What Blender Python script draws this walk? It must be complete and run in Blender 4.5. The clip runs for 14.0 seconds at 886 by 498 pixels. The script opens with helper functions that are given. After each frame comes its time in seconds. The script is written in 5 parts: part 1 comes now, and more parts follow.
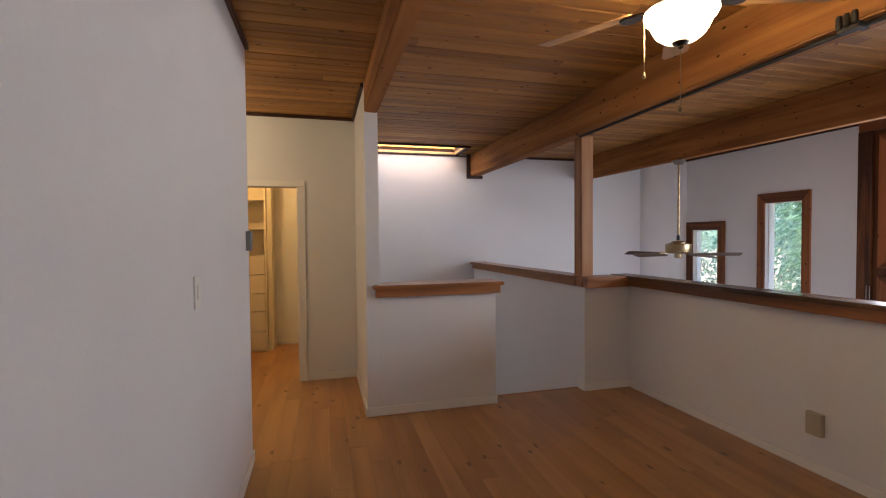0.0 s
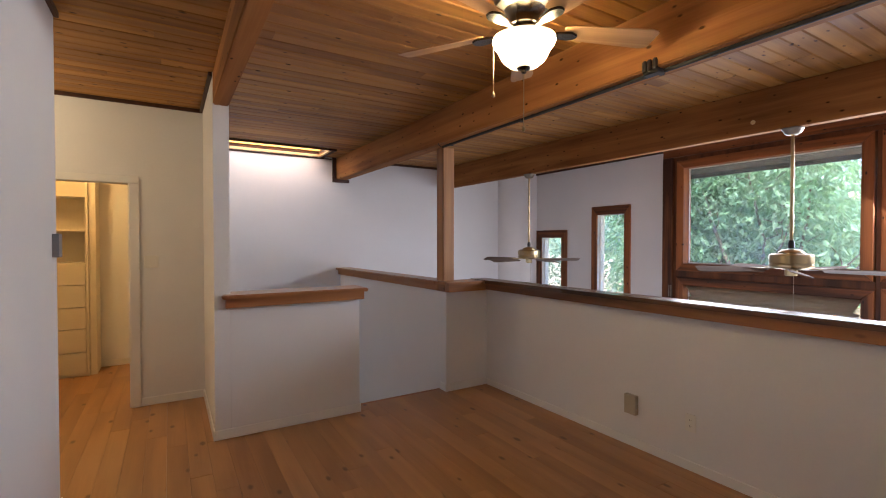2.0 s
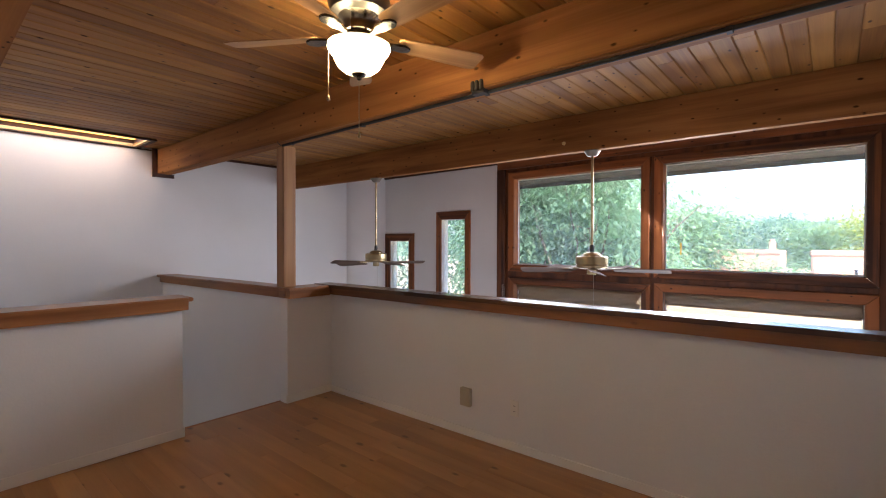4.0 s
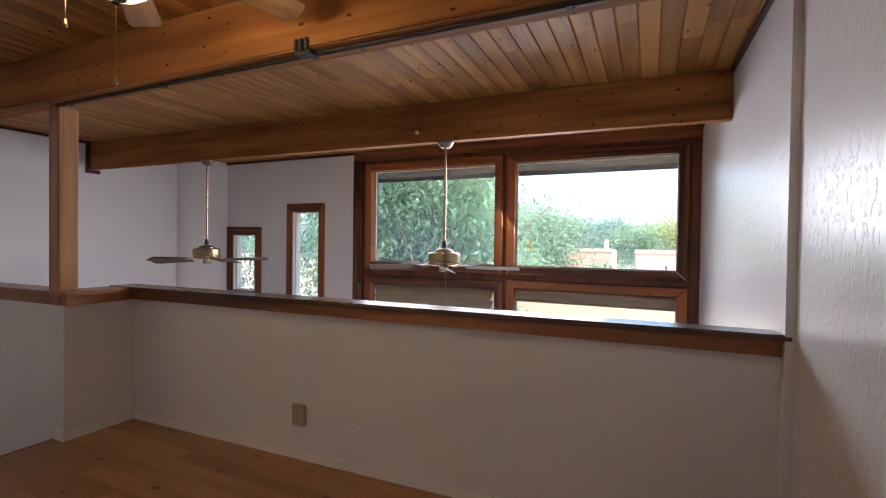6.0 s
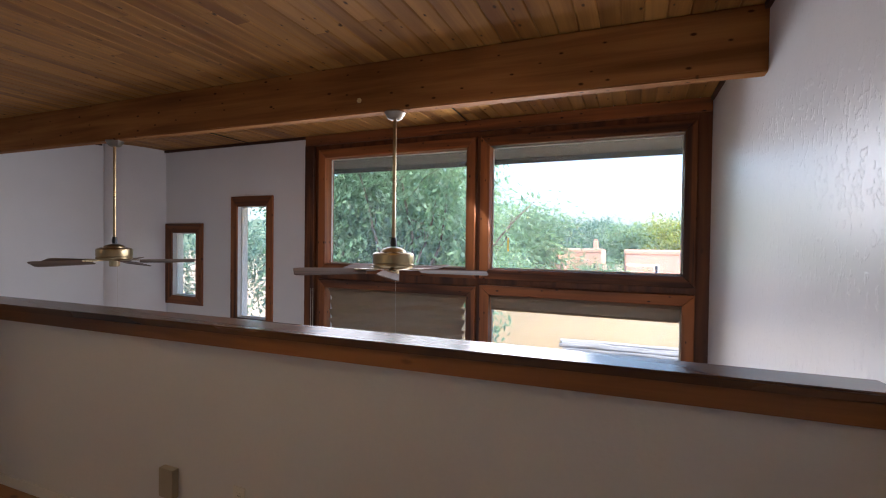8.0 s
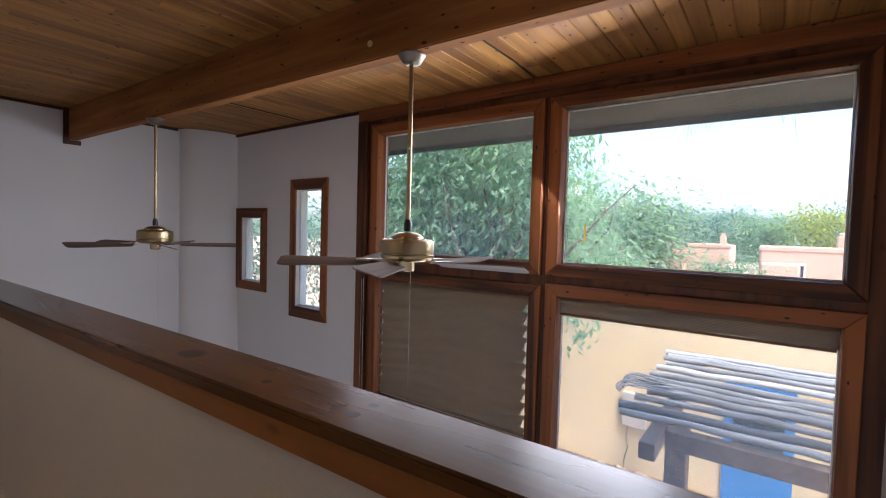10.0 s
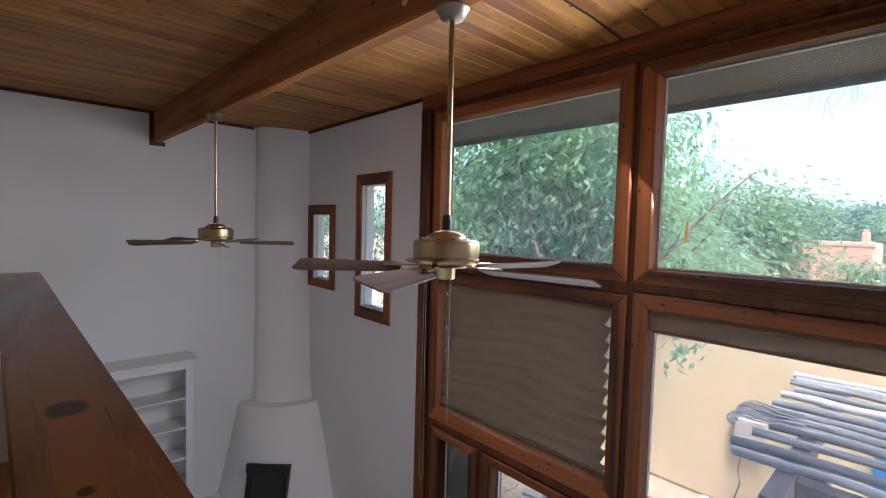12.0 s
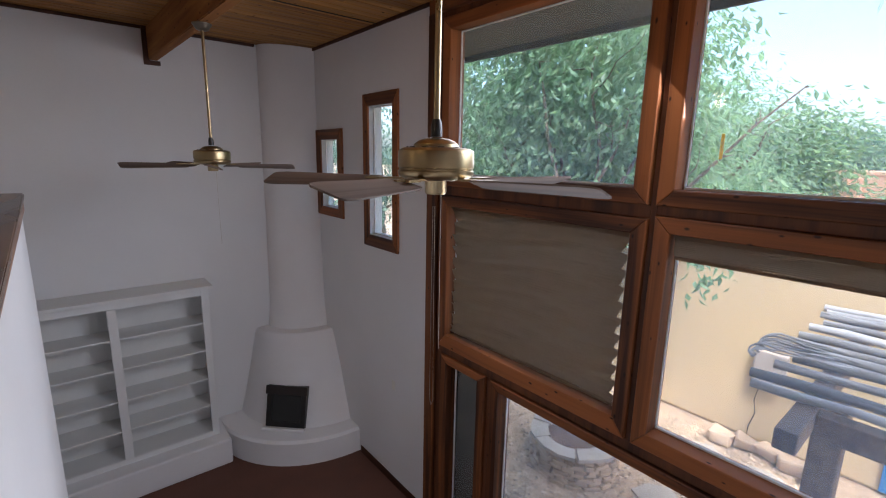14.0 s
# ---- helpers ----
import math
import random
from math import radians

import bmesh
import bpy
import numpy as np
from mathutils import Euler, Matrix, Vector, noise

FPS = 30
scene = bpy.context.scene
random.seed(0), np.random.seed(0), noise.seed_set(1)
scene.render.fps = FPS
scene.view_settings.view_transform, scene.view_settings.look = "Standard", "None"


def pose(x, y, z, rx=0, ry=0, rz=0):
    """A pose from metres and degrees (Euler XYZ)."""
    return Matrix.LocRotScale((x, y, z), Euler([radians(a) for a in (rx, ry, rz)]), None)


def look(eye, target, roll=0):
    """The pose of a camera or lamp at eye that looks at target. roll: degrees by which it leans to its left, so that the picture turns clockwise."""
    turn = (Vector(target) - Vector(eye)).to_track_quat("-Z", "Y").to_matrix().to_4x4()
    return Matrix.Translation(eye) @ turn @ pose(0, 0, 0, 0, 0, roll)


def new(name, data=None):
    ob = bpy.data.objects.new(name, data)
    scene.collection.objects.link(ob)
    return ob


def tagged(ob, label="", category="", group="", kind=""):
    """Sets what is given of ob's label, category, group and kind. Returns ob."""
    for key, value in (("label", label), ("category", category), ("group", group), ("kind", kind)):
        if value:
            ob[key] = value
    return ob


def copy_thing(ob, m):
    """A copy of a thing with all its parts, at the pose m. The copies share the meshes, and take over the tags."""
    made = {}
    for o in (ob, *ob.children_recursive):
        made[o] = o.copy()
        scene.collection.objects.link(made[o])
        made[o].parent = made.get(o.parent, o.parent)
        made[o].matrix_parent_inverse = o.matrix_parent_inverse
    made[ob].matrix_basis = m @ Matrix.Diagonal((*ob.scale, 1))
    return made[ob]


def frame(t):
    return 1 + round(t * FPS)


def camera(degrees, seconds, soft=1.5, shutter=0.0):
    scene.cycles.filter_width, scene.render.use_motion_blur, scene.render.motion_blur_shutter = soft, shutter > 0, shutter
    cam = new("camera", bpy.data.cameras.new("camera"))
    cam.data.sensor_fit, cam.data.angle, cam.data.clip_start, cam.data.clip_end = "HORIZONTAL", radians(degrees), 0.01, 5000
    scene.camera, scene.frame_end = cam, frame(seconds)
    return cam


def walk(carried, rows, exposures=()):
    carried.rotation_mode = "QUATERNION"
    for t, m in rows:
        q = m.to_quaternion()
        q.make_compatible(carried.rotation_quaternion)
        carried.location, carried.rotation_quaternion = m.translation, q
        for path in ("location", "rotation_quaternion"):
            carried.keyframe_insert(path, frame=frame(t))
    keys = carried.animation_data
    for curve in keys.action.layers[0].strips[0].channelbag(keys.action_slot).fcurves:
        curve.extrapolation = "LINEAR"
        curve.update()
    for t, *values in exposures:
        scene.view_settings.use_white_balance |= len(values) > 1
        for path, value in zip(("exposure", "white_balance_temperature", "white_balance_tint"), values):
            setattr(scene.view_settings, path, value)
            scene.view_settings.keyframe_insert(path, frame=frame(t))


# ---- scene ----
cam = camera(88.7, 14.0, soft=1.1)
PATH = [
    (0, (-0.007, -0.06, 1.497), (0.506, 1.872, 1.442), -0.5),
    (0.5, (0.017, -0.065, 1.505), (0.656, 1.829, 1.458), -0.5),
    (1, (0.03, -0.053, 1.497), (0.805, 1.79, 1.458), -0.3),
    (1.5, (0.04, -0.057, 1.504), (0.948, 1.724, 1.466), -0.1),
    (2, (0.052, -0.068, 1.504), (1.086, 1.644, 1.469), 0.0),
    (2.5, (0.067, -0.078, 1.509), (1.229, 1.549, 1.48), 0.1),
    (3, (0.091, -0.101, 1.511), (1.372, 1.435, 1.488), 0.0),
    (3.5, (0.102, -0.11, 1.504), (1.508, 1.312, 1.486), 0.1),
    (4, (0.11, -0.13, 1.521), (1.631, 1.169, 1.496), 0.1),
    (6.5, (0.751, -0.062, 1.496), (2.606, 0.687, 1.472), 0.7),
    (7, (0.988, 0.013, 1.501), (2.856, 0.729, 1.483), 0.5),
    (9.5, (2.176, -0.043, 1.447), (3.865, 1.025, 1.38), 1.4),
    (10, (2.411, -0.044, 1.452), (4.022, 1.139, 1.373), 1.6),
    (10.5, (2.577, -0.029, 1.46), (4.114, 1.246, 1.358), 1.8),
    (11, (2.722, 0.039, 1.443), (4.203, 1.379, 1.331), 1.8),
    (11.5, (2.835, 0.108, 1.452), (4.26, 1.508, 1.347), 1.7),
    (12, (2.935, 0.123, 1.466), (4.287, 1.593, 1.36), 1.5),
    (12.5, (3.042, 0.141, 1.462), (4.334, 1.66, 1.32), 1.4),
    (13, (3.127, 0.167, 1.43), (4.392, 1.701, 1.213), 1.4),
    (13.5, (3.171, 0.187, 1.395), (4.428, 1.712, 1.086), 1.3),
    (14, (3.186, 0.199, 1.37), (4.443, 1.703, 0.972), 1.2),
]
walk(cam, [(t, look(eye, target, roll)) for t, eye, target, roll in PATH],
     exposures=[(0, 2.68, 5700, 11), (1.5, 2.8, 5680, 11), (2.5, 2.9, 5650, 11), (4, 2.74, 5700, 11), (6.5, 2.45, 5750, 11), (9.5, 2.08, 5650, 10),
                (12, 2.08, 5650, 10), (12.5, 2.1, 5650, 10), (13, 2.26, 5650, 10), (13.5, 2.12, 5650, 10), (14, 1.93, 5700, 10)])
SKY, SUN, FLOOR_AXIS, GLASS_HAZE = 0.15, 1.5, 1, 0.13
BULB_W, LAMP_EMIT, CLOSET_W, HALL_W, WINDOW_W, SKYLIGHT_W = 0.9, 6.2, 5.0, 3.0, 22.0, 0.9

# ---- world, sun, lamps ----
world = bpy.data.worlds.new("world")
scene.world = world
world.use_nodes = True
wn = world.node_tree.nodes
sky = wn.new("ShaderNodeTexSky")
sky.sky_type, sky.sun_disc = "NISHITA", False
sky.sun_elevation, sky.sun_rotation = radians(60), radians(217)
sky.dust_density, sky.air_density = 3.5, 1.0
wn["Background"].inputs["Strength"].default_value = SKY
world.node_tree.links.new(sky.outputs["Color"], wn["Background"].inputs["Color"])
sun = new("sun", bpy.data.lights.new("sun", "SUN"))
sun.data.energy, sun.data.angle, sun.data.color = SUN, radians(12), (1.0, 0.95, 0.87)
sun.matrix_world = look((0, 0, 20), (4.6, 6.0, 7.0))

# sky through the right-hand panes, sky dimmed by the tree through the left-hand one
for mid_y, mid_z, wide, high, share, turn in ((1.0, 2.0, 1.2, 0.8, 0.42, 1.1), (1.7, 0.3, 2.6, 1.1, 0.4, 0.2), (2.56, 1.84, 1.8, 1.1, 0.2, 0.0)):
    opening = new("window_daylight", bpy.data.lights.new("window_daylight", "AREA"))
    opening.data.shape, opening.data.size, opening.data.size_y = "RECTANGLE", wide, high
    opening.data.energy, opening.data.color = WINDOW_W * share, (1.0, 0.94, 0.95)
    opening.matrix_world = look((5.72, mid_y, mid_z), (2.72, mid_y + turn, mid_z - 1.0))
top_light = new("skylight_daylight", bpy.data.lights.new("skylight_daylight", "AREA"))
top_light.data.shape, top_light.data.size, top_light.data.size_y = "RECTANGLE", 1.3, 0.48
top_light.data.energy, top_light.data.color = SKYLIGHT_W, (0.66, 0.83, 1.0)
top_light.matrix_world = look((1.275, 6.36, 2.815), (1.275, 6.36, 0))


# ---- materials ----
def mat(name, base, rough=0.6, metal=0.0, var=0.12, scale=3.0, fine=60.0, bump=0.1, bscale=120.0, dist=0.002,
        stretch=(1, 1, 1), island=0.0, objrand=0.0, coat=0.0):
    """Painted, plastered or metal surface: two scales of tone, roughness variation and fine relief."""
    m = bpy.data.materials.new(name)
    m.use_nodes = True
    n, l = m.node_tree.nodes, m.node_tree.links
    p = n["Principled BSDF"]
    p.inputs["Metallic"].default_value = metal
    p.inputs["Coat Weight"].default_value = coat
    co = n.new("ShaderNodeTexCoord")
    mp = n.new("ShaderNodeMapping")
    mp.inputs["Scale"].default_value = stretch
    l.new(co.outputs["Object"], mp.inputs["Vector"])
    big, small = n.new("ShaderNodeTexNoise"), n.new("ShaderNodeTexNoise")
    big.inputs["Scale"].default_value, small.inputs["Scale"].default_value = scale, fine
    big.inputs["Detail"].default_value = 5
    for k in (big, small):
        l.new(mp.outputs["Vector"], k.inputs["Vector"])
    add = n.new("ShaderNodeMath")
    add.operation = "MULTIPLY_ADD"
    l.new(small.outputs["Fac"], add.inputs[0])
    add.inputs[1].default_value = 0.35
    l.new(big.outputs["Fac"], add.inputs[2])
    last = add.outputs[0]
    if island or objrand:
        src = n.new("ShaderNodeNewGeometry").outputs["Random Per Island"] if island else n.new("ShaderNodeObjectInfo").outputs["Random"]
        more = n.new("ShaderNodeMath")
        more.operation = "MULTIPLY_ADD"
        l.new(src, more.inputs[0])
        more.inputs[1].default_value = island or objrand
        l.new(last, more.inputs[2])
        shift = n.new("ShaderNodeMath")
        shift.operation = "SUBTRACT"
        l.new(more.outputs[0], shift.inputs[0])
        shift.inputs[1].default_value = (island or objrand) * 0.5
        last = shift.outputs[0]
    ramp = n.new("ShaderNodeValToRGB")
    ramp.color_ramp.elements[0].position, ramp.color_ramp.elements[1].position = 0.3, 1.05
    ramp.color_ramp.elements[0].color = (*[max(0, c * (1 - var)) for c in base], 1)
    ramp.color_ramp.elements[1].color = (*[min(1, c * (1 + var)) for c in base], 1)
    l.new(last, ramp.inputs["Fac"])
    l.new(ramp.outputs["Color"], p.inputs["Base Color"])
    rr = n.new("ShaderNodeMapRange")
    rr.inputs["To Min"].default_value, rr.inputs["To Max"].default_value = max(0.02, rough - 0.1), min(1, rough + 0.1)
    l.new(big.outputs["Fac"], rr.inputs["Value"])
    l.new(rr.outputs["Result"], p.inputs["Roughness"])
    if bump:
        bt = n.new("ShaderNodeTexNoise")
        bt.inputs["Scale"].default_value, bt.inputs["Detail"].default_value = bscale, 3
        l.new(mp.outputs["Vector"], bt.inputs["Vector"])
        bp = n.new("ShaderNodeBump")
        bp.inputs["Strength"].default_value, bp.inputs["Distance"].default_value = bump, dist
        l.new(bt.outputs["Fac"], bp.inputs["Height"])
        l.new(bp.outputs["Normal"], p.inputs["Normal"])
    return m


def wood(name, dark, light, axis, rough=0.45, knots=1.0, island=0.0, objrand=0.0, across=9.0, knot_scale=2.2, coat=0.0, grain=0.5, spots=()):
    """Sawn timber with grain along an axis, streaks, darker knots and a tone of its own for each board."""
    m = bpy.data.materials.new(name)
    m.use_nodes = True
    n, l = m.node_tree.nodes, m.node_tree.links
    p = n["Principled BSDF"]
    p.inputs["Coat Weight"].default_value = coat
    p.inputs["Coat Roughness"].default_value = 0.25
    p.inputs["Specular IOR Level"].default_value = 0.35
    co = n.new("ShaderNodeTexCoord")
    vec = co.outputs["Object"]
    rnd = None
    if island:
        rnd = n.new("ShaderNodeNewGeometry").outputs["Random Per Island"]
    if objrand:
        rnd = n.new("ShaderNodeObjectInfo").outputs["Random"]
    if rnd:
        off = n.new("ShaderNodeVectorMath")
        off.operation = "MULTIPLY_ADD"
        l.new(rnd, off.inputs[0])
        off.inputs[1].default_value = (37.0, 53.0, 71.0)
        l.new(vec, off.inputs[2])
        vec = off.outputs[0]

    def mapped(along, cross):
        mp = n.new("ShaderNodeMapping")
        mp.inputs["Scale"].default_value = [along if i == axis else cross for i in range(3)]
        l.new(vec, mp.inputs["Vector"])
        return mp.outputs["Vector"]

    streak, fine, big = (n.new("ShaderNodeTexNoise") for _ in range(3))
    for node, v, sc, de in ((streak, mapped(0.5, across), 1.0, 4), (fine, mapped(2.0, 110.0), 1.0, 2), (big, mapped(0.6, 1.6), 1.0, 3)):
        l.new(v, node.inputs["Vector"])
        node.inputs["Scale"].default_value, node.inputs["Detail"].default_value = sc, de
    streak.inputs["Distortion"].default_value = 0.6

    def math_node(op, a, b, c=None):
        k = n.new("ShaderNodeMath")
        k.operation = op
        for i, v in enumerate((a, b, c)):
            if v is None:
                continue
            if isinstance(v, (int, float)):
                k.inputs[i].default_value = v
            else:
                l.new(v, k.inputs[i])
        return k.outputs[0]

    tone = math_node("MULTIPLY_ADD", fine.outputs["Fac"], 0.3 * grain, streak.outputs["Fac"])
    tone = math_node("MULTIPLY_ADD", big.outputs["Fac"], 0.6, tone)
    amount = island or objrand
    if rnd:
        tone = math_node("MULTIPLY_ADD", rnd, amount, tone)
    tone = math_node("SUBTRACT", tone, 0.3 + 0.15 * grain + amount * 0.5)
    ramp = n.new("ShaderNodeValToRGB")
    ramp.color_ramp.elements[0].position, ramp.color_ramp.elements[1].position = 0.27, 0.75
    ramp.color_ramp.elements[0].color, ramp.color_ramp.elements[1].color = (*dark, 1), (*light, 1)
    l.new(tone, ramp.inputs["Fac"])
    colour = ramp.outputs["Color"]
    if knots:
        vo = n.new("ShaderNodeTexVoronoi")
        vo.inputs["Scale"].default_value = knot_scale
        vo.inputs["Randomness"].default_value = 1.0
        vo.voronoi_dimensions = "2D"
        apart, flat2 = n.new("ShaderNodeSeparateXYZ"), n.new("ShaderNodeCombineXYZ")
        l.new(vec, apart.inputs[0])
        others = [i for i in range(3) if i != axis]
        l.new(apart.outputs[axis], flat2.inputs[0])
        l.new(math_node("MULTIPLY", math_node("ADD", apart.outputs[others[0]], apart.outputs[others[1]]), 2.0), flat2.inputs[1])
        l.new(flat2.outputs[0], vo.inputs["Vector"])
        pick = n.new("ShaderNodeSeparateColor")
        l.new(vo.outputs["Color"], pick.inputs[0])
        kr = n.new("ShaderNodeMapRange")
        kr.inputs["From Min"].default_value, kr.inputs["From Max"].default_value = 0.045, 0.085
        kr.inputs["To Min"].default_value, kr.inputs["To Max"].default_value = 0.85 * knots, 0.0
        l.new(math_node("MULTIPLY_ADD", pick.outputs[0], 0.03, math_node("MULTIPLY_ADD", fine.outputs["Fac"], 0.02, vo.outputs["Distance"])), kr.inputs["Value"])
        mix = n.new("ShaderNodeMix")
        mix.data_type = "RGBA"
        l.new(kr.outputs["Result"], mix.inputs["Factor"])
        l.new(colour, mix.inputs["A"])
        mix.inputs["B"].default_value = (*[c * 0.25 for c in dark], 1)
        colour = mix.outputs["Result"]
    for at, size in spots:
        away = n.new("ShaderNodeVectorMath")
        away.operation = "SUBTRACT"
        l.new(co.outputs["Object"], away.inputs[0])
        away.inputs[1].default_value = at
        flat = n.new("ShaderNodeVectorMath")
        flat.operation = "MULTIPLY"
        l.new(away.outputs[0], flat.inputs[0])
        flat.inputs[1].default_value = (1.0 / size, 0.75 / size, 0.3 / size)
        far = n.new("ShaderNodeVectorMath")
        far.operation = "LENGTH"
        l.new(flat.outputs[0], far.inputs[0])
        rag = math_node("MULTIPLY_ADD", fine.outputs["Fac"], 0.5, far.outputs["Value"])
        for lo, hi, most, shade in ((0.9, 3.2, 0.55, light), (1.0, 1.35, 0.92, [c * 0.12 for c in dark])):
            fade = n.new("ShaderNodeMapRange")
            fade.inputs["From Min"].default_value, fade.inputs["From Max"].default_value = lo, hi
            fade.inputs["To Min"].default_value, fade.inputs["To Max"].default_value = most, 0.0
            l.new(rag, fade.inputs["Value"])
            mix = n.new("ShaderNodeMix")
            mix.data_type = "RGBA"
            l.new(fade.outputs["Result"], mix.inputs["Factor"])
            l.new(colour, mix.inputs["A"])
            mix.inputs["B"].default_value = (*shade, 1)
            colour = mix.outputs["Result"]
    l.new(colour, p.inputs["Base Color"])
    rr = n.new("ShaderNodeMapRange")
    rr.inputs["To Min"].default_value, rr.inputs["To Max"].default_value = rough - 0.12, rough + 0.15
    l.new(streak.outputs["Fac"], rr.inputs["Value"])
    l.new(rr.outputs["Result"], p.inputs["Roughness"])
    bp = n.new("ShaderNodeBump")
    bp.inputs["Strength"].default_value, bp.inputs["Distance"].default_value = 0.25, 0.0015
    l.new(tone, bp.inputs["Height"])
    l.new(bp.outputs["Normal"], p.inputs["Normal"])
    return m


def glass(name):
    m = bpy.data.materials.new(name)
    m.use_nodes = True
    p = m.node_tree.nodes["Principled BSDF"]
    p.inputs["Transmission Weight"].default_value, p.inputs["Roughness"].default_value, p.inputs["IOR"].default_value = 1.0, 0.0, 1.25
    p.inputs["Base Color"].default_value = (0.97, 0.985, 0.98, 1)
    n, l = m.node_tree.nodes, m.node_tree.links
    # pale blue veil mixed into the glass stands for daylight glare on the panes
    haze, mix, haze_patches = n.new("ShaderNodeBsdfTranslucent"), n.new("ShaderNodeMixShader"), n.new("ShaderNodeTexNoise")
    co, rr = n.new("ShaderNodeTexCoord"), n.new("ShaderNodeMapRange")
    haze.inputs["Color"].default_value = (0.7, 0.84, 1.0, 1)
    haze_patches.inputs["Scale"].default_value, haze_patches.inputs["Detail"].default_value = 1.3, 4
    rr.inputs["To Min"].default_value, rr.inputs["To Max"].default_value = 0.01, GLASS_HAZE
    l.new(co.outputs["Object"], haze_patches.inputs["Vector"])
    l.new(haze_patches.outputs["Fac"], rr.inputs["Value"])
    l.new(rr.outputs["Result"], mix.inputs[0])
    l.new(p.outputs[0], mix.inputs[1])
    l.new(haze.outputs[0], mix.inputs[2])
    l.new(mix.outputs[0], n["Material Output"].inputs["Surface"])
    return m


def glow(name, colour, strength):
    m = bpy.data.materials.new(name)
    m.use_nodes = True
    p = m.node_tree.nodes["Principled BSDF"]
    p.inputs["Base Color"].default_value = (0.9, 0.88, 0.82, 1)
    p.inputs["Emission Color"].default_value, p.inputs["Emission Strength"].default_value = (*colour, 1), strength
    return m


WALL = mat("wall_paint", (0.74, 0.735, 0.73), 0.55, var=0.04, scale=1.5, bump=0.35, bscale=70, dist=0.003)
def ridged(m, lo, hi):
    """Turns soft relief into raised trowel strings with flat ground between."""
    n, l = m.node_tree.nodes, m.node_tree.links
    bp = next(k for k in n if k.type == "BUMP")
    src = bp.inputs["Height"].links[0].from_socket
    rr = n.new("ShaderNodeMapRange")
    rr.interpolation_type = "SMOOTHSTEP"
    rr.inputs["From Min"].default_value, rr.inputs["From Max"].default_value = lo, hi
    l.new(src, rr.inputs["Value"])
    l.new(rr.outputs["Result"], bp.inputs["Height"])
    return m


WALL_GLOSS = mat("trowelled_wall_paint", (0.74, 0.735, 0.73), 0.33, var=0.04, scale=1.5, bump=0.5, bscale=36, dist=0.003, stretch=(1, 1, 0.6))
ridged(WALL_GLOSS, 0.54, 0.64)
PLASTER = mat("fireplace_plaster", (0.76, 0.745, 0.735), 0.7, var=0.05, scale=2.0, bump=0.25, bscale=30, dist=0.006)
TRIM_WHITE = mat("white_trim_paint", (0.8, 0.79, 0.76), 0.35, var=0.03, bump=0.08)
CEIL = wood("ceiling_pine", (0.22, 0.09, 0.02), (0.5, 0.25, 0.06), 0, 0.55, knots=1.1, island=0.2, across=9, knot_scale=3.0)
BEAM = wood("beam_fir", (0.18, 0.068, 0.018), (0.43, 0.19, 0.057), 1, 0.75, knots=1.1, across=10, knot_scale=3.4)
BEAM.node_tree.nodes["Principled BSDF"].inputs["Specular IOR Level"].default_value = 0.15
POST = wood("post_fir", (0.2, 0.088, 0.03), (0.42, 0.215, 0.08), 2, 0.5, knots=0.9, across=14)
DARKTRIM = wood("dark_stained_trim", (0.035, 0.012, 0.006), (0.085, 0.03, 0.014), 1, 0.5, knots=0.3)
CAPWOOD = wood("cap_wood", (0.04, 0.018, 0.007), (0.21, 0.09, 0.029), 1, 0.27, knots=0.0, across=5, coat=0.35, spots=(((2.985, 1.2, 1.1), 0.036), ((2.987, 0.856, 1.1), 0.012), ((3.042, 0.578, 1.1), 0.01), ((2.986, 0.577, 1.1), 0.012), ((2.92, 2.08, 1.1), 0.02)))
CAPWOOD_Y = wood("cap_wood_brightened", (0.13, 0.05, 0.015), (0.36, 0.155, 0.05), 1, 0.33, knots=0.5, knot_scale=2.0, across=8, coat=0.25)
CAPWOOD_X = wood("cap_wood_cross", (0.21, 0.08, 0.024), (0.48, 0.21, 0.07), 0, 0.35, knots=0.8, knot_scale=1.2, coat=0.3)
FRAME_Y = wood("window_cedar_rail", (0.04, 0.0125, 0.004), (0.29, 0.098, 0.027), 1, 0.55, knots=1.1, knot_scale=3.4, objrand=0.35, across=14)
FRAME_Z = wood("window_cedar_stile", (0.045, 0.0145, 0.0047), (0.32, 0.11, 0.03), 2, 0.55, knots=1.1, knot_scale=3.4, objrand=0.35, across=14)
RECESS = wood("window_recess", (0.045, 0.016, 0.007), (0.17, 0.06, 0.021), 2, 0.55, knots=0.4)
FLOORWOOD = wood("oak_floor", (0.28, 0.136, 0.047), (0.48, 0.262, 0.1), FLOOR_AXIS, 0.36, knots=0.85, objrand=0.15, across=6, knot_scale=1.5, coat=0.15)
CARPET = mat("brown_floor", (0.11, 0.045, 0.028), 0.8, var=0.25, bump=0.6, bscale=200, dist=0.004)
BRASS = mat("antique_brass", (0.36, 0.28, 0.155), 0.3, metal=1.0, var=0.1, bump=0.0)
NICKEL = mat("brushed_nickel", (0.24, 0.205, 0.16), 0.42, metal=1.0, var=0.1, bump=0.0)
BLACK = mat("black_metal", (0.012, 0.011, 0.01), 0.4, var=0.2, bump=0.05)
GLASS = glass("window_glass")
PLATE = mat("switch_plate", (0.76, 0.74, 0.68), 0.35, var=0.02, bump=0.0)
BLIND = mat("pleated_blind_fabric", (0.17, 0.125, 0.088), 0.8, var=0.25, scale=5, bump=0.3, bscale=300, dist=0.001)
_n, _l = BLIND.node_tree.nodes, BLIND.node_tree.links
_t, _m = _n.new("ShaderNodeBsdfTranslucent"), _n.new("ShaderNodeMixShader")
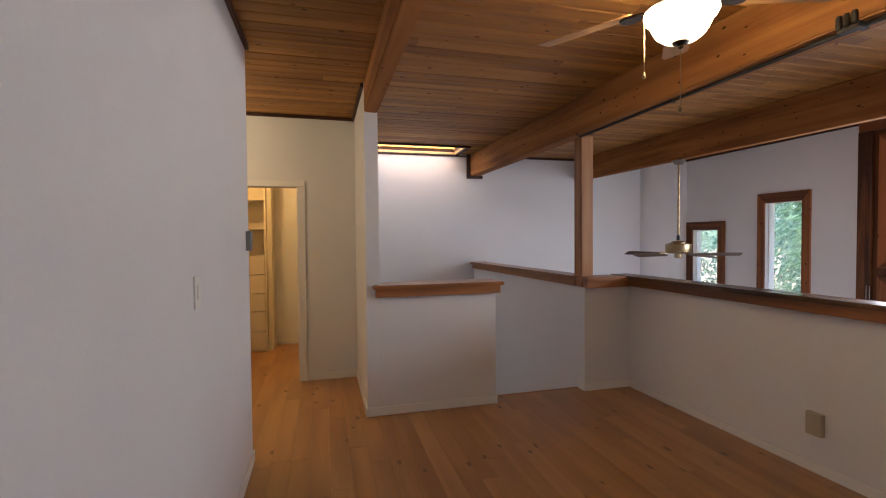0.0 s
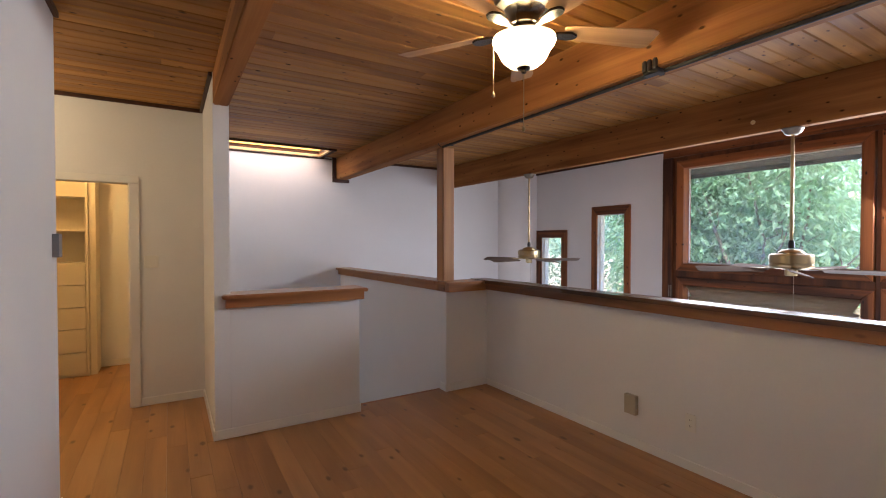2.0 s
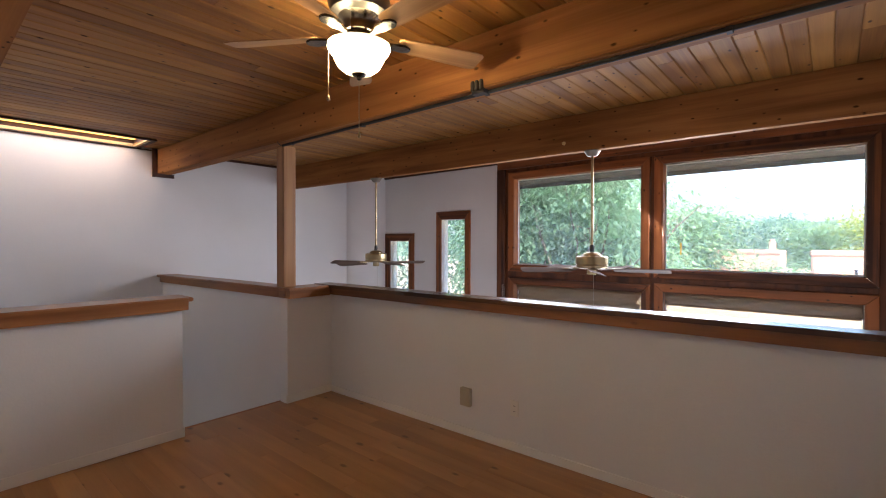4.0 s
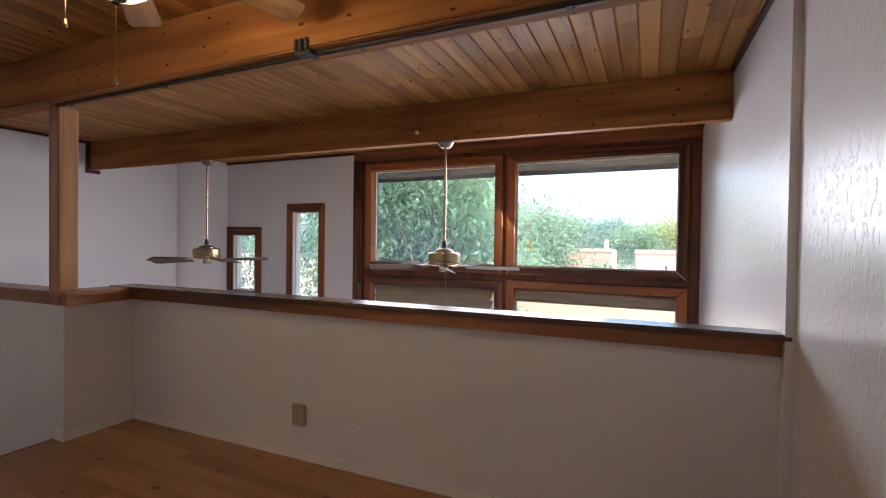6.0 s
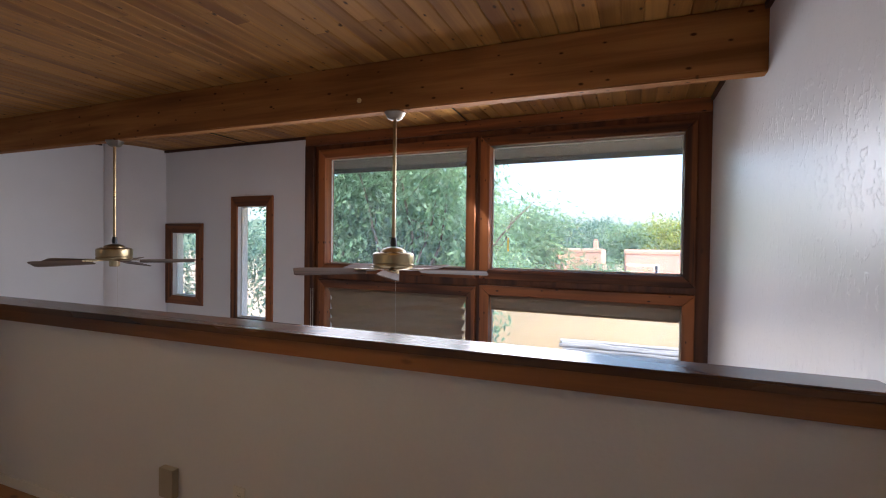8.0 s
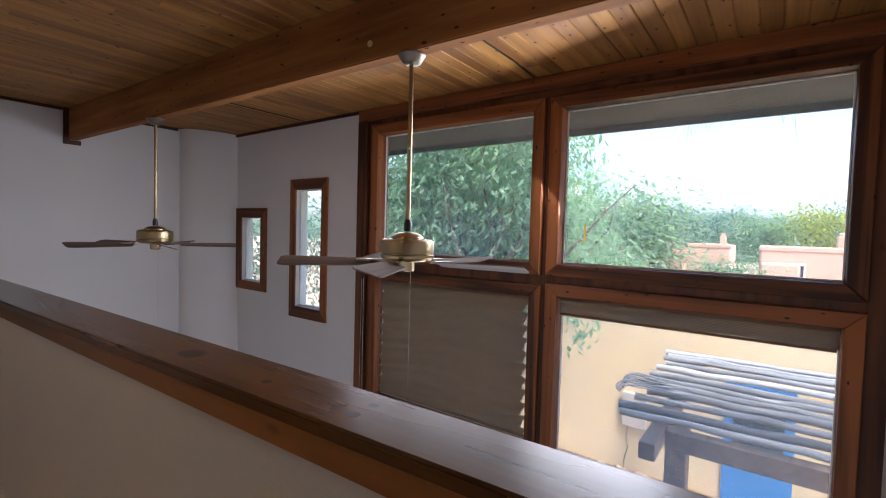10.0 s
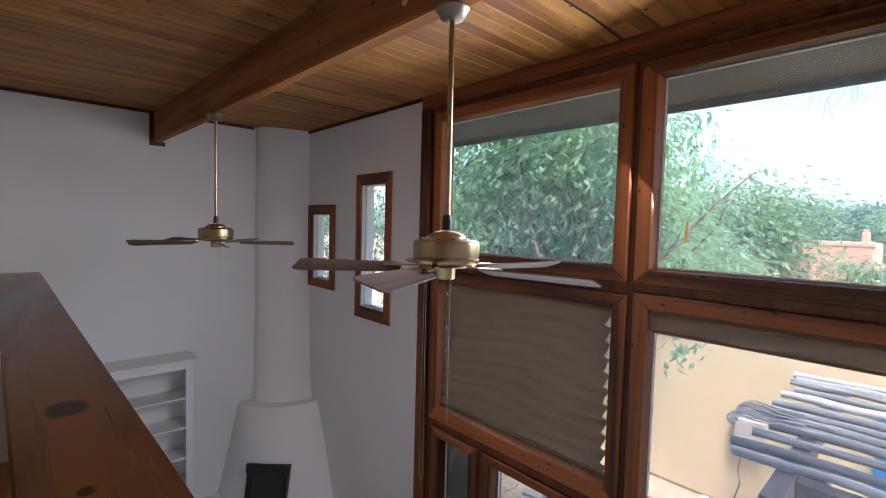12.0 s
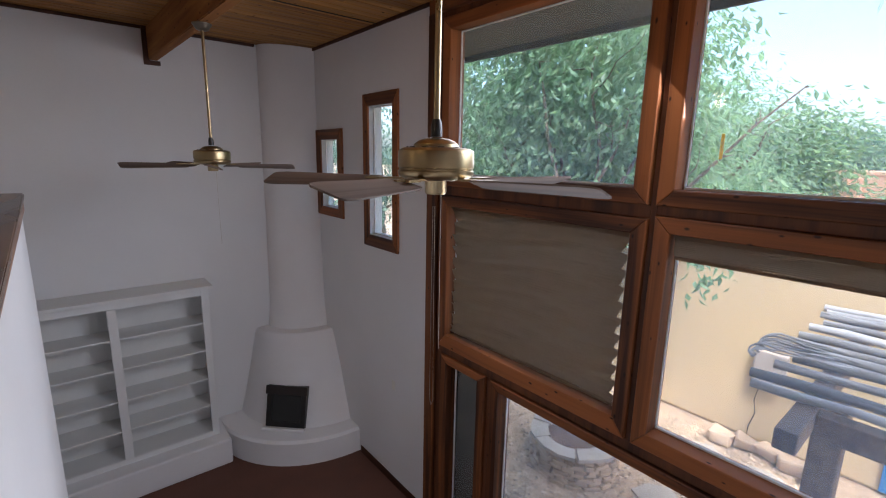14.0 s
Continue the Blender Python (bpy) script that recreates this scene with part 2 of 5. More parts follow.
_t.inputs["Color"].default_value, _m.inputs[0].default_value = (0.5, 0.35, 0.23, 1), 0.55
_l.new(_n["Principled BSDF"].outputs[0], _m.inputs[1])
_l.new(_t.outputs[0], _m.inputs[2])
_l.new(_m.outputs[0], _n["Material Output"].inputs["Surface"])


# ---- mesh helpers ----
def mesh_of(name, bm, material, smooth=False):
    me = bpy.data.meshes.new(name)
    bmesh.ops.recalc_face_normals(bm, faces=bm.faces)
    bm.to_mesh(me)
    bm.free()
    for k in (material if isinstance(material, (list, tuple)) else (material,)):
        me.materials.append(k)
    if smooth:
        for f in me.polygons:
            f.use_smooth = True
        me.set_sharp_from_angle(angle=radians(38))
    return me


def thing(name, bm, material, label="", category="", group="", kind="", smooth=False):
    return tagged(new(name, mesh_of(name, bm, material, smooth)), label, category, group, kind)


def empty(name, at, label="", category="", group="", kind=""):
    ob = new(name)
    ob.empty_display_size = 0.1
    ob.matrix_basis = at if isinstance(at, Matrix) else Matrix.Translation(at)
    return tagged(ob, label, category, group, kind)


def part(name, bm, material, parent, label="", smooth=False, at=None):
    """A mesh of its own under a thing; its coordinates are its parent's."""
    ob = new(name, mesh_of(name, bm, material, smooth))
    ob.parent = parent
    if at is not None:
        ob.matrix_basis = at
    return tagged(ob, label)


def box(x0, x1, y0, y1, z0, z1, bevel=0.0, bm=None):
    bm = bm or bmesh.new()
    m = Matrix.LocRotScale(((x0 + x1) / 2, (y0 + y1) / 2, (z0 + z1) / 2), None, (abs(x1 - x0), abs(y1 - y0), abs(z1 - z0)))
    r = bmesh.ops.create_cube(bm, size=1, matrix=m)
    if bevel:
        edges = list({e for v in r["verts"] for e in v.link_edges})
        bmesh.ops.bevel(bm, geom=edges, offset=bevel, segments=2, affect="EDGES", profile=0.5)
    return bm


def prism(points, z0, z1, bm=None, axis=2):
    """A polygon drawn out along an axis. Points are in the other two axes, in order."""
    bm = bm or bmesh.new()

    def at(p, h):
        return (h, p[0], p[1]) if axis == 0 else (p[0], h, p[1]) if axis == 1 else (p[0], p[1], h)
    lo = [bm.verts.new(at(p, z0)) for p in points]
    hi = [bm.verts.new(at(p, z1)) for p in points]
    bm.faces.new(lo)
    bm.faces.new(hi)
    for i in range(len(points)):
        j = (i + 1) % len(points)
        bm.faces.new((lo[i], lo[j], hi[j], hi[i]))
    return bm


def lathe(profile, steps=32, bm=None):
    """A turned shape about z from (radius, height) pairs, closed at both ends."""
    bm = bm or bmesh.new()
    rings = []
    for r, z in profile:
        rings.append([bm.verts.new((r * math.cos(2 * math.pi * i / steps), r * math.sin(2 * math.pi * i / steps), z)) for i in range(steps)])
    for a, b in zip(rings, rings[1:]):
        for i in range(steps):
            j = (i + 1) % steps
            bm.faces.new((a[i], a[j], b[j], b[i]))
    bm.faces.new(rings[0])
    bm.faces.new(rings[-1])
    return bm


def tube(points, radius, steps=8, bm=None):
    """A round bar along a line of points; radius may be a list."""
    bm = bm or bmesh.new()
    pts = [Vector(p) for p in points]
    rad = radius if isinstance(radius, (list, tuple)) else [radius] * len(pts)
    rings = []
    for i, p in enumerate(pts):
        d = (pts[min(i + 1, len(pts) - 1)] - pts[max(i - 1, 0)]).normalized()
        q = d.to_track_quat("Z", "Y").to_matrix()
        rings.append([bm.verts.new(p + q @ Vector((rad[i] * math.cos(2 * math.pi * k / steps), rad[i] * math.sin(2 * math.pi * k / steps), 0))) for k in range(steps)])
    for a, b in zip(rings, rings[1:]):
        for k in range(steps):
            bm.faces.new((a[k], a[(k + 1) % steps], b[(k + 1) % steps], b[k]))
    bm.faces.new(rings[0])
    bm.faces.new(rings[-1])
    return bm


# ---- the large structure ----
CEIL_Z, LOW = 2.76, -2.67
FAR, EAST, SOUTH = 6.66, 5.97, -0.60


def wall(name, x0, x1, y0, y1, z0, z1, label, material=WALL):
    return thing(name, box(x0, x1, y0, y1, z0, z1), material, label, "wall", kind="structure")


def wall_with_holes(name, axis, at0, at1, u0, u1, z0, z1, holes, label, material=WALL):
    """A wall with rectangular openings right through it. axis 0: it stands across x; 1: across y. holes: u0, u1, z0, z1."""
    bm = bmesh.new()
    us = sorted({u0, u1, *[h[0] for h in holes], *[h[1] for h in holes]})
    zs = sorted({z0, z1, *[h[2] for h in holes], *[h[3] for h in holes]})
    for a, b in zip(us, us[1:]):
        run = []
        for c, d in zip(zs, zs[1:]):
            if any(h[0] <= a and b <= h[1] and h[2] <= c and d <= h[3] for h in holes):
                run.append(None)
            elif run and run[-1]:
                run[-1] = (run[-1][0], d)
            else:
                run.append((c, d))
        for r in run:
            if r:
                box(at0, at1, a, b, r[0], r[1], bm=bm) if axis == 0 else box(a, b, at0, at1, r[0], r[1], bm=bm)
    bmesh.ops.remove_doubles(bm, verts=bm.verts, dist=1e-5)
    return thing(name, bm, material, label, "wall", kind="structure")


wall("wall_west", -0.6, -0.48, -0.85, 3.17, 0, CEIL_Z, "white painted loft wall with a light orange-peel texture")
wall("wall_south", -0.6, 2.984, -0.85, -0.69, -0.2, CEIL_Z, "white trowel-textured glossy wall beside the loft", WALL_GLOSS)
thing("wall_south_living", prism([(2.985, -0.655), (2.985, -0.85), (6.3, -0.85), (6.3, -0.592)], LOW, CEIL_Z), WALL_GLOSS, "white trowel-textured wall of the living room", "wall", kind="structure")
wall("wall_stub", 0.336, 0.446, 3.716, FAR, LOW, CEIL_Z, "white painted wall between hall and stairwell")
wall("wall_far_stair", -2.4, 2.285, FAR, FAR + 0.15, LOW, 3.4, "white painted stairwell wall under the skylight")
wall("wall_far_living", 2.285, 6.3, FAR + 0.015, FAR + 0.15, LOW, CEIL_Z, "white painted end wall of the living room")
wall("wall_hall_west", -2.4, -2.28, 3.05, FAR, 0, CEIL_Z, "white painted wall at the end of the hall")
wall("wall_hall_south", -2.28, -0.6, 3.05, 3.17, 0, CEIL_Z, "white painted hall wall")
wall_with_holes("wall_closet", 1, 4.862, 4.98, -2.28, 0.336, 0, CEIL_Z, [(-1.0, -0.25, 0, 2.02)], "cream painted hall wall with a closet doorway")
thing("half_wall_living", prism([(3.0295, -0.653), (3.08, -0.652), (2.972, 3.89), (2.911, 3.89), (2.911, 3.77)], LOW, 1.006), WALL, "white painted half wall overlooking the living room", "wall", kind="structure")
wall("half_wall_return", 2.41, 2.909, 3.77, 3.89, LOW, 1.0, "white painted return of the half wall beside the stairs")
thing("half_wall_stair", prism([(2.41, 3.891), (2.53, 3.891), (2.40, FAR), (2.28, FAR)], LOW, 1.0), WALL, "white painted half wall beside the stairwell", "wall", kind="structure")
wall("knee_wall", 0.447, 1.477, 3.716, 3.83, -0.3, 1.0, "white painted knee wall at the head of the stairs")
wall_with_holes("wall_east", 0, EAST, 6.14, SOUTH, FAR + 0.014, LOW, 2.9,
                [(-0.599, 3.74, LOW, 2.72), (5.68, 6.175, 0.665, 1.565), (4.395, 4.905, 0.44, 1.92)], "white painted window wall of the living room")
thing("floor_living", box(0.45, 6.145, -0.85, FAR + 0.1, LOW - 0.12, LOW), CARPET, "dark reddish-brown living room floor", "floor", kind="structure")
thing("floor_base", prism([(-0.6, -0.85), (2.98, -0.85), (2.98, -0.66), (3.026, -0.65), (2.909, 3.769), (2.409, 3.769), (2.409, 3.87), (1.478, 3.87), (1.478, 3.715), (0.335, 3.715), (0.335, FAR), (-2.4, FAR), (-2.4, 3.05), (-0.6, 3.05)], -0.28, -0.012),
      WALL, "loft floor deck", "floor", kind="structure")


def ceiling():
    """Tongue-and-groove boards along x, one joined mesh, round the skylight opening."""
    rng = random.Random(4)
    verts, faces = [], []
    w, g, h = 0.118, 0.008, 0.02
    rows = int((FAR + 0.9) / w) + 1
    for r in range(rows):
        y0 = -0.85 + r * w
        y1 = y0 + w
        spans = [(-2.4, 6.3)] if y0 > 6.62 or y1 < 6.1 else [(-2.4, 0.60), (1.95, 6.3)]
        for a, b in spans:
            x = a
            while x < b:
                e = min(b, x + rng.uniform(1.6, 4.2))
                if b - e < 0.5:
                    e = b
                z = CEIL_Z + rng.uniform(0, 0.0015)
                k = len(verts)
                for px in (x + 0.0008, e - 0.0008):
                    verts += [(px, y0 + 0.0004, CEIL_Z + h), (px, y0 + 0.0004, z + g), (px, y0 + g, z), (px, y1 - g, z), (px, y1 - 0.0004, z + g), (px, y1 - 0.0004, CEIL_Z + h)]
                faces += [(k + i, k + i + 1, k + i + 7, k + i + 6) for i in range(5)]
                faces += [(k + 5, k, k + 6, k + 11), tuple(range(k, k + 6)), tuple(range(k + 11, k + 5, -1))]
                x = e
    me = bpy.data.meshes.new("ceiling")
    me.from_pydata(verts, [], faces)
    me.materials.append(CEIL)
    return tagged(new("ceiling", me), "knotty pine tongue-and-groove plank ceiling", "ceiling", kind="structure")


ceiling()
bm = bmesh.new()
for a in ((-2.5, 6.45, -1.0, 6.10), (-2.5, 0.60, 6.10, 6.62), (1.95, 6.45, 6.10, 6.62), (-2.5, 6.45, 6.62, 6.9)):
    box(*a, CEIL_Z + 0.022, CEIL_Z + 0.2, bm=bm)
thing("roof_deck", bm, DARKTRIM, "roof deck above the plank ceiling", "roof", kind="structure")


def beam(name, xa, xb, width, y0, y1, z0, label):
    """A sawn beam along y whose west edge runs from xa at y0 to xb at y1."""
    bm = bmesh.new()
    lo = prism([(xa, y0), (xa + width, y0), (xb + width, y1), (xb, y1)], z0, CEIL_Z - 0.001, bm)
    bmesh.ops.bevel(bm, geom=[e for e in bm.edges if abs((e.verts[0].co - e.verts[1].co).normalized().y) > 0.9], offset=0.008, segments=2, affect="EDGES")
    return thing(name, bm, BEAM, label, "beam", kind="structure")


beam("beam_1", 0.335, 0.338, 0.108, -0.69, 3.714, 2.52, "stained fir ceiling beam resting on the stub wall")
beam("beam_2", 2.32, 2.225, 0.16, -0.69, FAR, 2.435, "stained rough-sawn fir ceiling beam carrying a conduit")
beam("beam_3", 4.323, 4.1, 0.095, -0.628, FAR + 0.014, 2.402, "stained knotty fir beam across the living room")
ROOFING = mat("eave_boards", (0.05, 0.042, 0.036), 0.8, var=0.25, bump=0.0)
CLOSET = mat("closet_melamine", (0.66, 0.6, 0.47), 0.45, var=0.04, bump=0.03)
SHELF = mat("bookcase_paint", (0.74, 0.74, 0.72), 0.5, var=0.05, bump=0.1)
BLADE = wood("weathered_fan_blade", (0.1, 0.072, 0.055), (0.24, 0.18, 0.14), 0, 0.7, knots=0.0, across=24)
BLADE_OAK = wood("oak_fan_blade", (0.3, 0.15, 0.06), (0.5, 0.29, 0.13), 0, 0.35, knots=0.0, across=20)
PEWTER = mat("dark_pewter", (0.09, 0.08, 0.07), 0.25, metal=1.0, var=0.2, bump=0.0)
CORD = mat("pull_cord", (0.5, 0.45, 0.38), 0.7, var=0.1, bump=0.0)
CONDUIT = mat("dark_conduit", (0.035, 0.028, 0.024), 0.75, var=0.3, bump=0.1)
BEIGE = mat("beige_plastic", (0.42, 0.37, 0.28), 0.45, var=0.05, bump=0.05)
GREY = mat("grey_plastic", (0.2, 0.2, 0.2), 0.45, var=0.05, bump=0.05)
BEAD = mat("glazing_bead", (0.75, 0.74, 0.72), 0.6, var=0.15, bump=0.2)
ACRYLIC = bpy.data.materials.new("skylight_acrylic")
ACRYLIC.use_nodes = True
_n = ACRYLIC.node_tree.nodes
_t = _n.new("ShaderNodeBsdfTranslucent")
_t.inputs["Color"].default_value = (0.8, 0.56, 0.25, 1)
ACRYLIC.node_tree.links.new(_t.outputs[0], _n["Material Output"].inputs["Surface"])

# ---- window wall ----
EAVE_Z = 2.47


def window_unit(parent, y0, y1, z0, z1, x_in=5.96, x_glass=6.105, w=0.1, top=0.1, low=0.1):
    """One mitred cedar frame round a pane: four boards, pale beads and the glass. y0..z1 is the opening."""
    sides = (("rail", (y0 - w, z0 - low), (y1 + w, z0 - low), (y1, z0), (y0, z0)), ("rail", (y0 - w, z1 + top), (y1 + w, z1 + top), (y1, z1), (y0, z1)),
             ("stile", (y0 - w, z0 - low), (y0 - w, z1 + top), (y0, z1), (y0, z0)), ("stile", (y1 + w, z0 - low), (y1 + w, z1 + top), (y1, z1), (y1, z0)))
    for k, *pts in sides:
        cy, cz = sum(p[0] for p in pts) / 4, sum(p[1] for p in pts) / 4
        pts = [(cy + (p[0] - cy) * 0.9985, cz + (p[1] - cz) * (0.985 if k == "rail" else 0.9985)) for p in pts]
        bm = prism(pts, x_in, x_glass + 0.03, axis=0)
        bmesh.ops.bevel(bm, geom=[e for e in bm.edges if all(abs(v.co.x - x_in) < 1e-5 for v in e.verts)], offset=0.005, segments=1, affect="EDGES")
        part(k, bm, FRAME_Y if k == "rail" else FRAME_Z, parent)
    for a in ((y0 + 0.001, y1 - 0.001, z0 - 0.001, z0 + 0.014), (y0 + 0.001, y1 - 0.001, z1 - 0.009, z1 + 0.001),
              (y0 - 0.001, y0 + 0.009, z0 + 0.015, z1 - 0.01), (y1 - 0.009, y1 + 0.001, z0 + 0.015, z1 - 0.01)):
        part("glazing_bead", box(x_glass - 0.02, x_glass - 0.001, *a, 0.003), BEAD, parent, "weathered pale glazing bead")
    pane = part("pane", box(x_glass, x_glass + 0.006, y0 - 0.012, y1 + 0.012, z0 - 0.012, z1 + 0.012), GLASS, parent, "clear glass pane")
    pane.visible_shadow = False


big = empty("window_1", (0, 0, 0), "tall red-stained cedar window wall with large fixed panes", "window", kind="structure")
for y0, y1, z0, z1, top, low in ((1.655, 3.475, 1.203, 2.48, 0.105, 0.1), (-0.388, 1.4, 1.205, 2.48, 0.105, 0.1), (1.645, 3.475, -0.385, 0.915, 0.1, 0.13), (-0.388, 1.395, -0.4, 0.94, 0.1, 0.115),
                                 (2.99, 3.43, LOW + 0.2, -0.685, 0.08, 0.1), (0.76, 2.72, LOW + 0.2, -0.685, 0.08, 0.1), (-0.388, 0.55, LOW + 0.2, -0.685, 0.08, 0.1)):
    window_unit(big, y0, y1, z0, z1, top=top, low=low)
# added half-clear dark sheet, only dims the view through the narrow pane
DARK_SHEET = bpy.data.materials.new("insect_screen")
DARK_SHEET.use_nodes = True
_n, _l = DARK_SHEET.node_tree.nodes, DARK_SHEET.node_tree.links
_t, _m = _n.new("ShaderNodeBsdfTransparent"), _n.new("ShaderNodeMixShader")
_n["Principled BSDF"].inputs["Base Color"].default_value, _n["Principled BSDF"].inputs["Roughness"].default_value = (0.016, 0.02, 0.018, 1), 0.7
_m.inputs[0].default_value = 0.72
_l.new(_t.outputs[0], _m.inputs[1])
_l.new(_n["Principled BSDF"].outputs[0], _m.inputs[2])
_l.new(_m.outputs[0], _n["Material Output"].inputs["Surface"])
part("insect_screen", box(6.118, 6.12, 2.985, 3.435, LOW + 0.2, -0.685), DARK_SHEET, big, "dark half-clear sheet added to dim the narrow pane")
XF = 5.995
for n, b in (("post", (3.58, 3.739, LOW, 2.72)), ("post", (1.502, 1.543, -0.52, 2.588)), ("post", (-0.598, -0.49, LOW, 2.72)),
             ("header", (-0.489, 3.579, 2.588, 2.719)), ("crossbar", (1.544, 3.579, 1.017, 1.101)), ("crossbar", (-0.489, 1.501, 1.042, 1.103)),
             ("crossbar", (-0.489, 3.579, -0.604, -0.521)), ("sill", (-0.489, 3.579, LOW, LOW + 0.098)), ("post", (2.822, 2.888, LOW + 0.1, -0.606)),
             ("post", (0.652, 0.658, LOW + 0.1, -0.606)), ("post", (3.532, 3.579, LOW + 0.1, -0.606))):
    part(n, box(XF, 6.139, b[0], b[1], b[2], b[3], 0.002), RECESS, big)
part("header_trim", box(5.94, 5.994, -0.59, 3.76, 2.64, 2.757, 0.004), FRAME_Y, big)
part("side_casing", box(5.94, 5.994, 3.635, 3.765, LOW, 2.639, 0.004), FRAME_Z, big)
w2 = empty("window_2", (0, 0, 0), "tall narrow window in a deep red-stained cedar frame", "window", kind="structure")
window_unit(w2, 4.395, 4.905, 0.44, 1.92, x_in=5.945, x_glass=6.045, w=0.108, top=0.135, low=0.14)
w3 = empty("window_3", (0, 0, 0), "small window in a deep red-stained cedar frame beside the chimney", "window", kind="structure")
window_unit(w3, 5.68, 6.175, 0.665, 1.565, x_in=5.945, x_glass=6.045, w=0.13, top=0.135, low=0.12)
thing("eave", box(6.141, 7.0, -3.0, 9.0, EAVE_Z + 0.06, 2.9), ROOFING, "weathered roof overhang outside the windows", "eave", kind="structure")
thing("fascia", box(7.001, 7.04, -3.0, 9.0, EAVE_Z, 2.95), ROOFING, "brown fascia board along the roof edge", "eave", kind="structure")

# ---- skylight ----
bm = bmesh.new()
for a in ((0.56, 0.599, 6.06, 6.64), (1.951, 1.99, 6.06, 6.64), (0.60, 1.95, 6.06, 6.099), (0.60, 1.95, 6.621, 6.64)):
    box(*a, CEIL_Z - 0.012, 3.12, bm=bm)
sk = empty("window_4", (0, 0, 0), "flat skylight with a translucent panel over the stairwell", "skylight", kind="structure")
part("shaft", bm, mat("varnished_shaft", (0.72, 0.5, 0.24), 0.5, var=0.1), sk, "varnished pine skylight shaft")
part("panel", box(0.60, 1.95, 6.10, 6.62, 2.83, 2.836), ACRYLIC, sk, "translucent skylight panel")
for a in ((0.52, 2.03, 6.02, 6.06), (0.52, 0.56, 6.06, 6.64), (1.99, 2.03, 6.06, 6.64)):
    part("casing", box(*a, CEIL_Z - 0.022, CEIL_Z - 0.001, 0.003), DARKTRIM, sk, "dark stained skylight trim")


# ---- trim ----
def strip(name, x0, x1, y0, y1, z0, z1, material, label, category="trim", bevel=0.004):
    return thing(name, box(x0, x1, y0, y1, z0, z1, bevel), material, label, category, kind="structure")


T0, T1 = CEIL_Z - 0.035, CEIL_Z - 0.001
CROWN = "dark stained strip where wall meets ceiling"
strip("trim_1", -2.28, 0.335, 4.837, 4.861, T0, T1, DARKTRIM, CROWN)
strip("trim_2", 0.31, 0.335, 3.716, 4.836, T0, T1, DARKTRIM, CROWN)
strip("trim_3", -0.479, -0.455, -0.62, 3.17, T0, T1, DARKTRIM, CROWN)
strip("trim_4", 2.385, 4.05, FAR - 0.012, FAR + 0.014, T0, T1, DARKTRIM, CROWN)
strip("trim_5", 4.22, 5.3, FAR - 0.012, FAR + 0.014, T0, T1, DARKTRIM, CROWN)
strip("trim_6", 0.447, 2.16, FAR - 0.024, FAR - 0.001, T0, T1 - 0.02, DARKTRIM, CROWN)
strip("trim_7", 5.944, 5.969, 3.77, 6.33, T0, T1, DARKTRIM, CROWN)
thing("trim_8", prism([(2.986, -0.6535), (4.315, -0.628), (4.315, -0.604), (2.986, -0.63)], T0, T1), DARKTRIM, CROWN, "trim", kind="structure")
strip("trim_10", 2.49, 2.984, -0.689, -0.665, T0, T1, DARKTRIM, CROWN)
strip("trim_11", 0.45, 2.31, -0.689, -0.665, T0, T1, DARKTRIM, CROWN)
thing("trim_9", prism([(4.425, -0.626), (5.93, -0.597), (5.93, -0.573), (4.425, -0.602)], T0, T1), DARKTRIM, CROWN, "trim", kind="structure")
for x0, x1, z0, y in ((4.052, 4.215, 2.395, FAR + 0.014), (2.165, 2.42, 2.44, FAR)):
    bm = box(x0, x0 + 0.055, y - 0.03, y - 0.001, z0 - 0.05, T1)
    box(x0 + 0.056, x1, y - 0.03, y - 0.001, z0 - 0.05, z0 - 0.001, bm=bm)
    thing("beam_seat", bm, DARKTRIM, "dark stained seat trim round a beam end", "trim", kind="structure")
BASE = "low white painted baseboard"
H = 0.075
strip("baseboard_1", 0.324, 0.335, 3.704, 4.85, 0, H, TRIM_WHITE, BASE, "baseboard")
strip("baseboard_2", 0.336, 1.488, 3.704, 3.715, 0, H, TRIM_WHITE, BASE, "baseboard")
strip("baseboard_3", 2.398, 2.898, 3.758, 3.769, 0, H, TRIM_WHITE, BASE, "baseboard")
strip("baseboard_4", 2.398, 2.409, 3.77, 3.87, 0, H, TRIM_WHITE, BASE, "baseboard")
thing("baseboard_5", prism([(3.018, -0.65), (3.0285, -0.65), (2.9105, 3.757), (2.899, 3.757)], 0, H * 0.8), TRIM_WHITE, BASE, "baseboard", kind="structure")
strip("baseboard_6", -0.479, -0.468, -0.62, 3.18, 0, H, TRIM_WHITE, BASE, "baseboard")
strip("baseboard_7", -0.178, 0.323, 4.851, 4.861, 0, H, TRIM_WHITE, BASE, "baseboard")
strip("baseboard_8", -0.66, 0.335, FAR - 0.012, FAR - 0.001, 0, H, TRIM_WHITE, BASE, "baseboard")
strip("baseboard_9", 5.955, 5.969, 3.77, 5.2, LOW, LOW + 0.1, DARKTRIM, "dark brown baseboard along the living room floor", "baseboard")
casing = empty("door_1", (0, 0, 0), "white painted casing of an open closet doorway", "doorway", kind="structure")
part("side_casing", box(-0.25, -0.178, 4.842, 4.861, 0, 2.02, 0.004), TRIM_WHITE, casing)
part("side_casing", box(-1.072, -1.0, 4.842, 4.861, 0, 2.02, 0.004), TRIM_WHITE, casing)
part("head_casing", box(-1.072, -0.178, 4.842, 4.861, 2.021, 2.085, 0.004), TRIM_WHITE, casing)
part("jamb", box(-0.262, -0.2505, 4.8625, 4.98, 0, 2.02, 0.002), TRIM_WHITE, casing)

# ---- caps on the half walls, and the post ----
CAP = "red-brown stained wooden cap on the half wall"


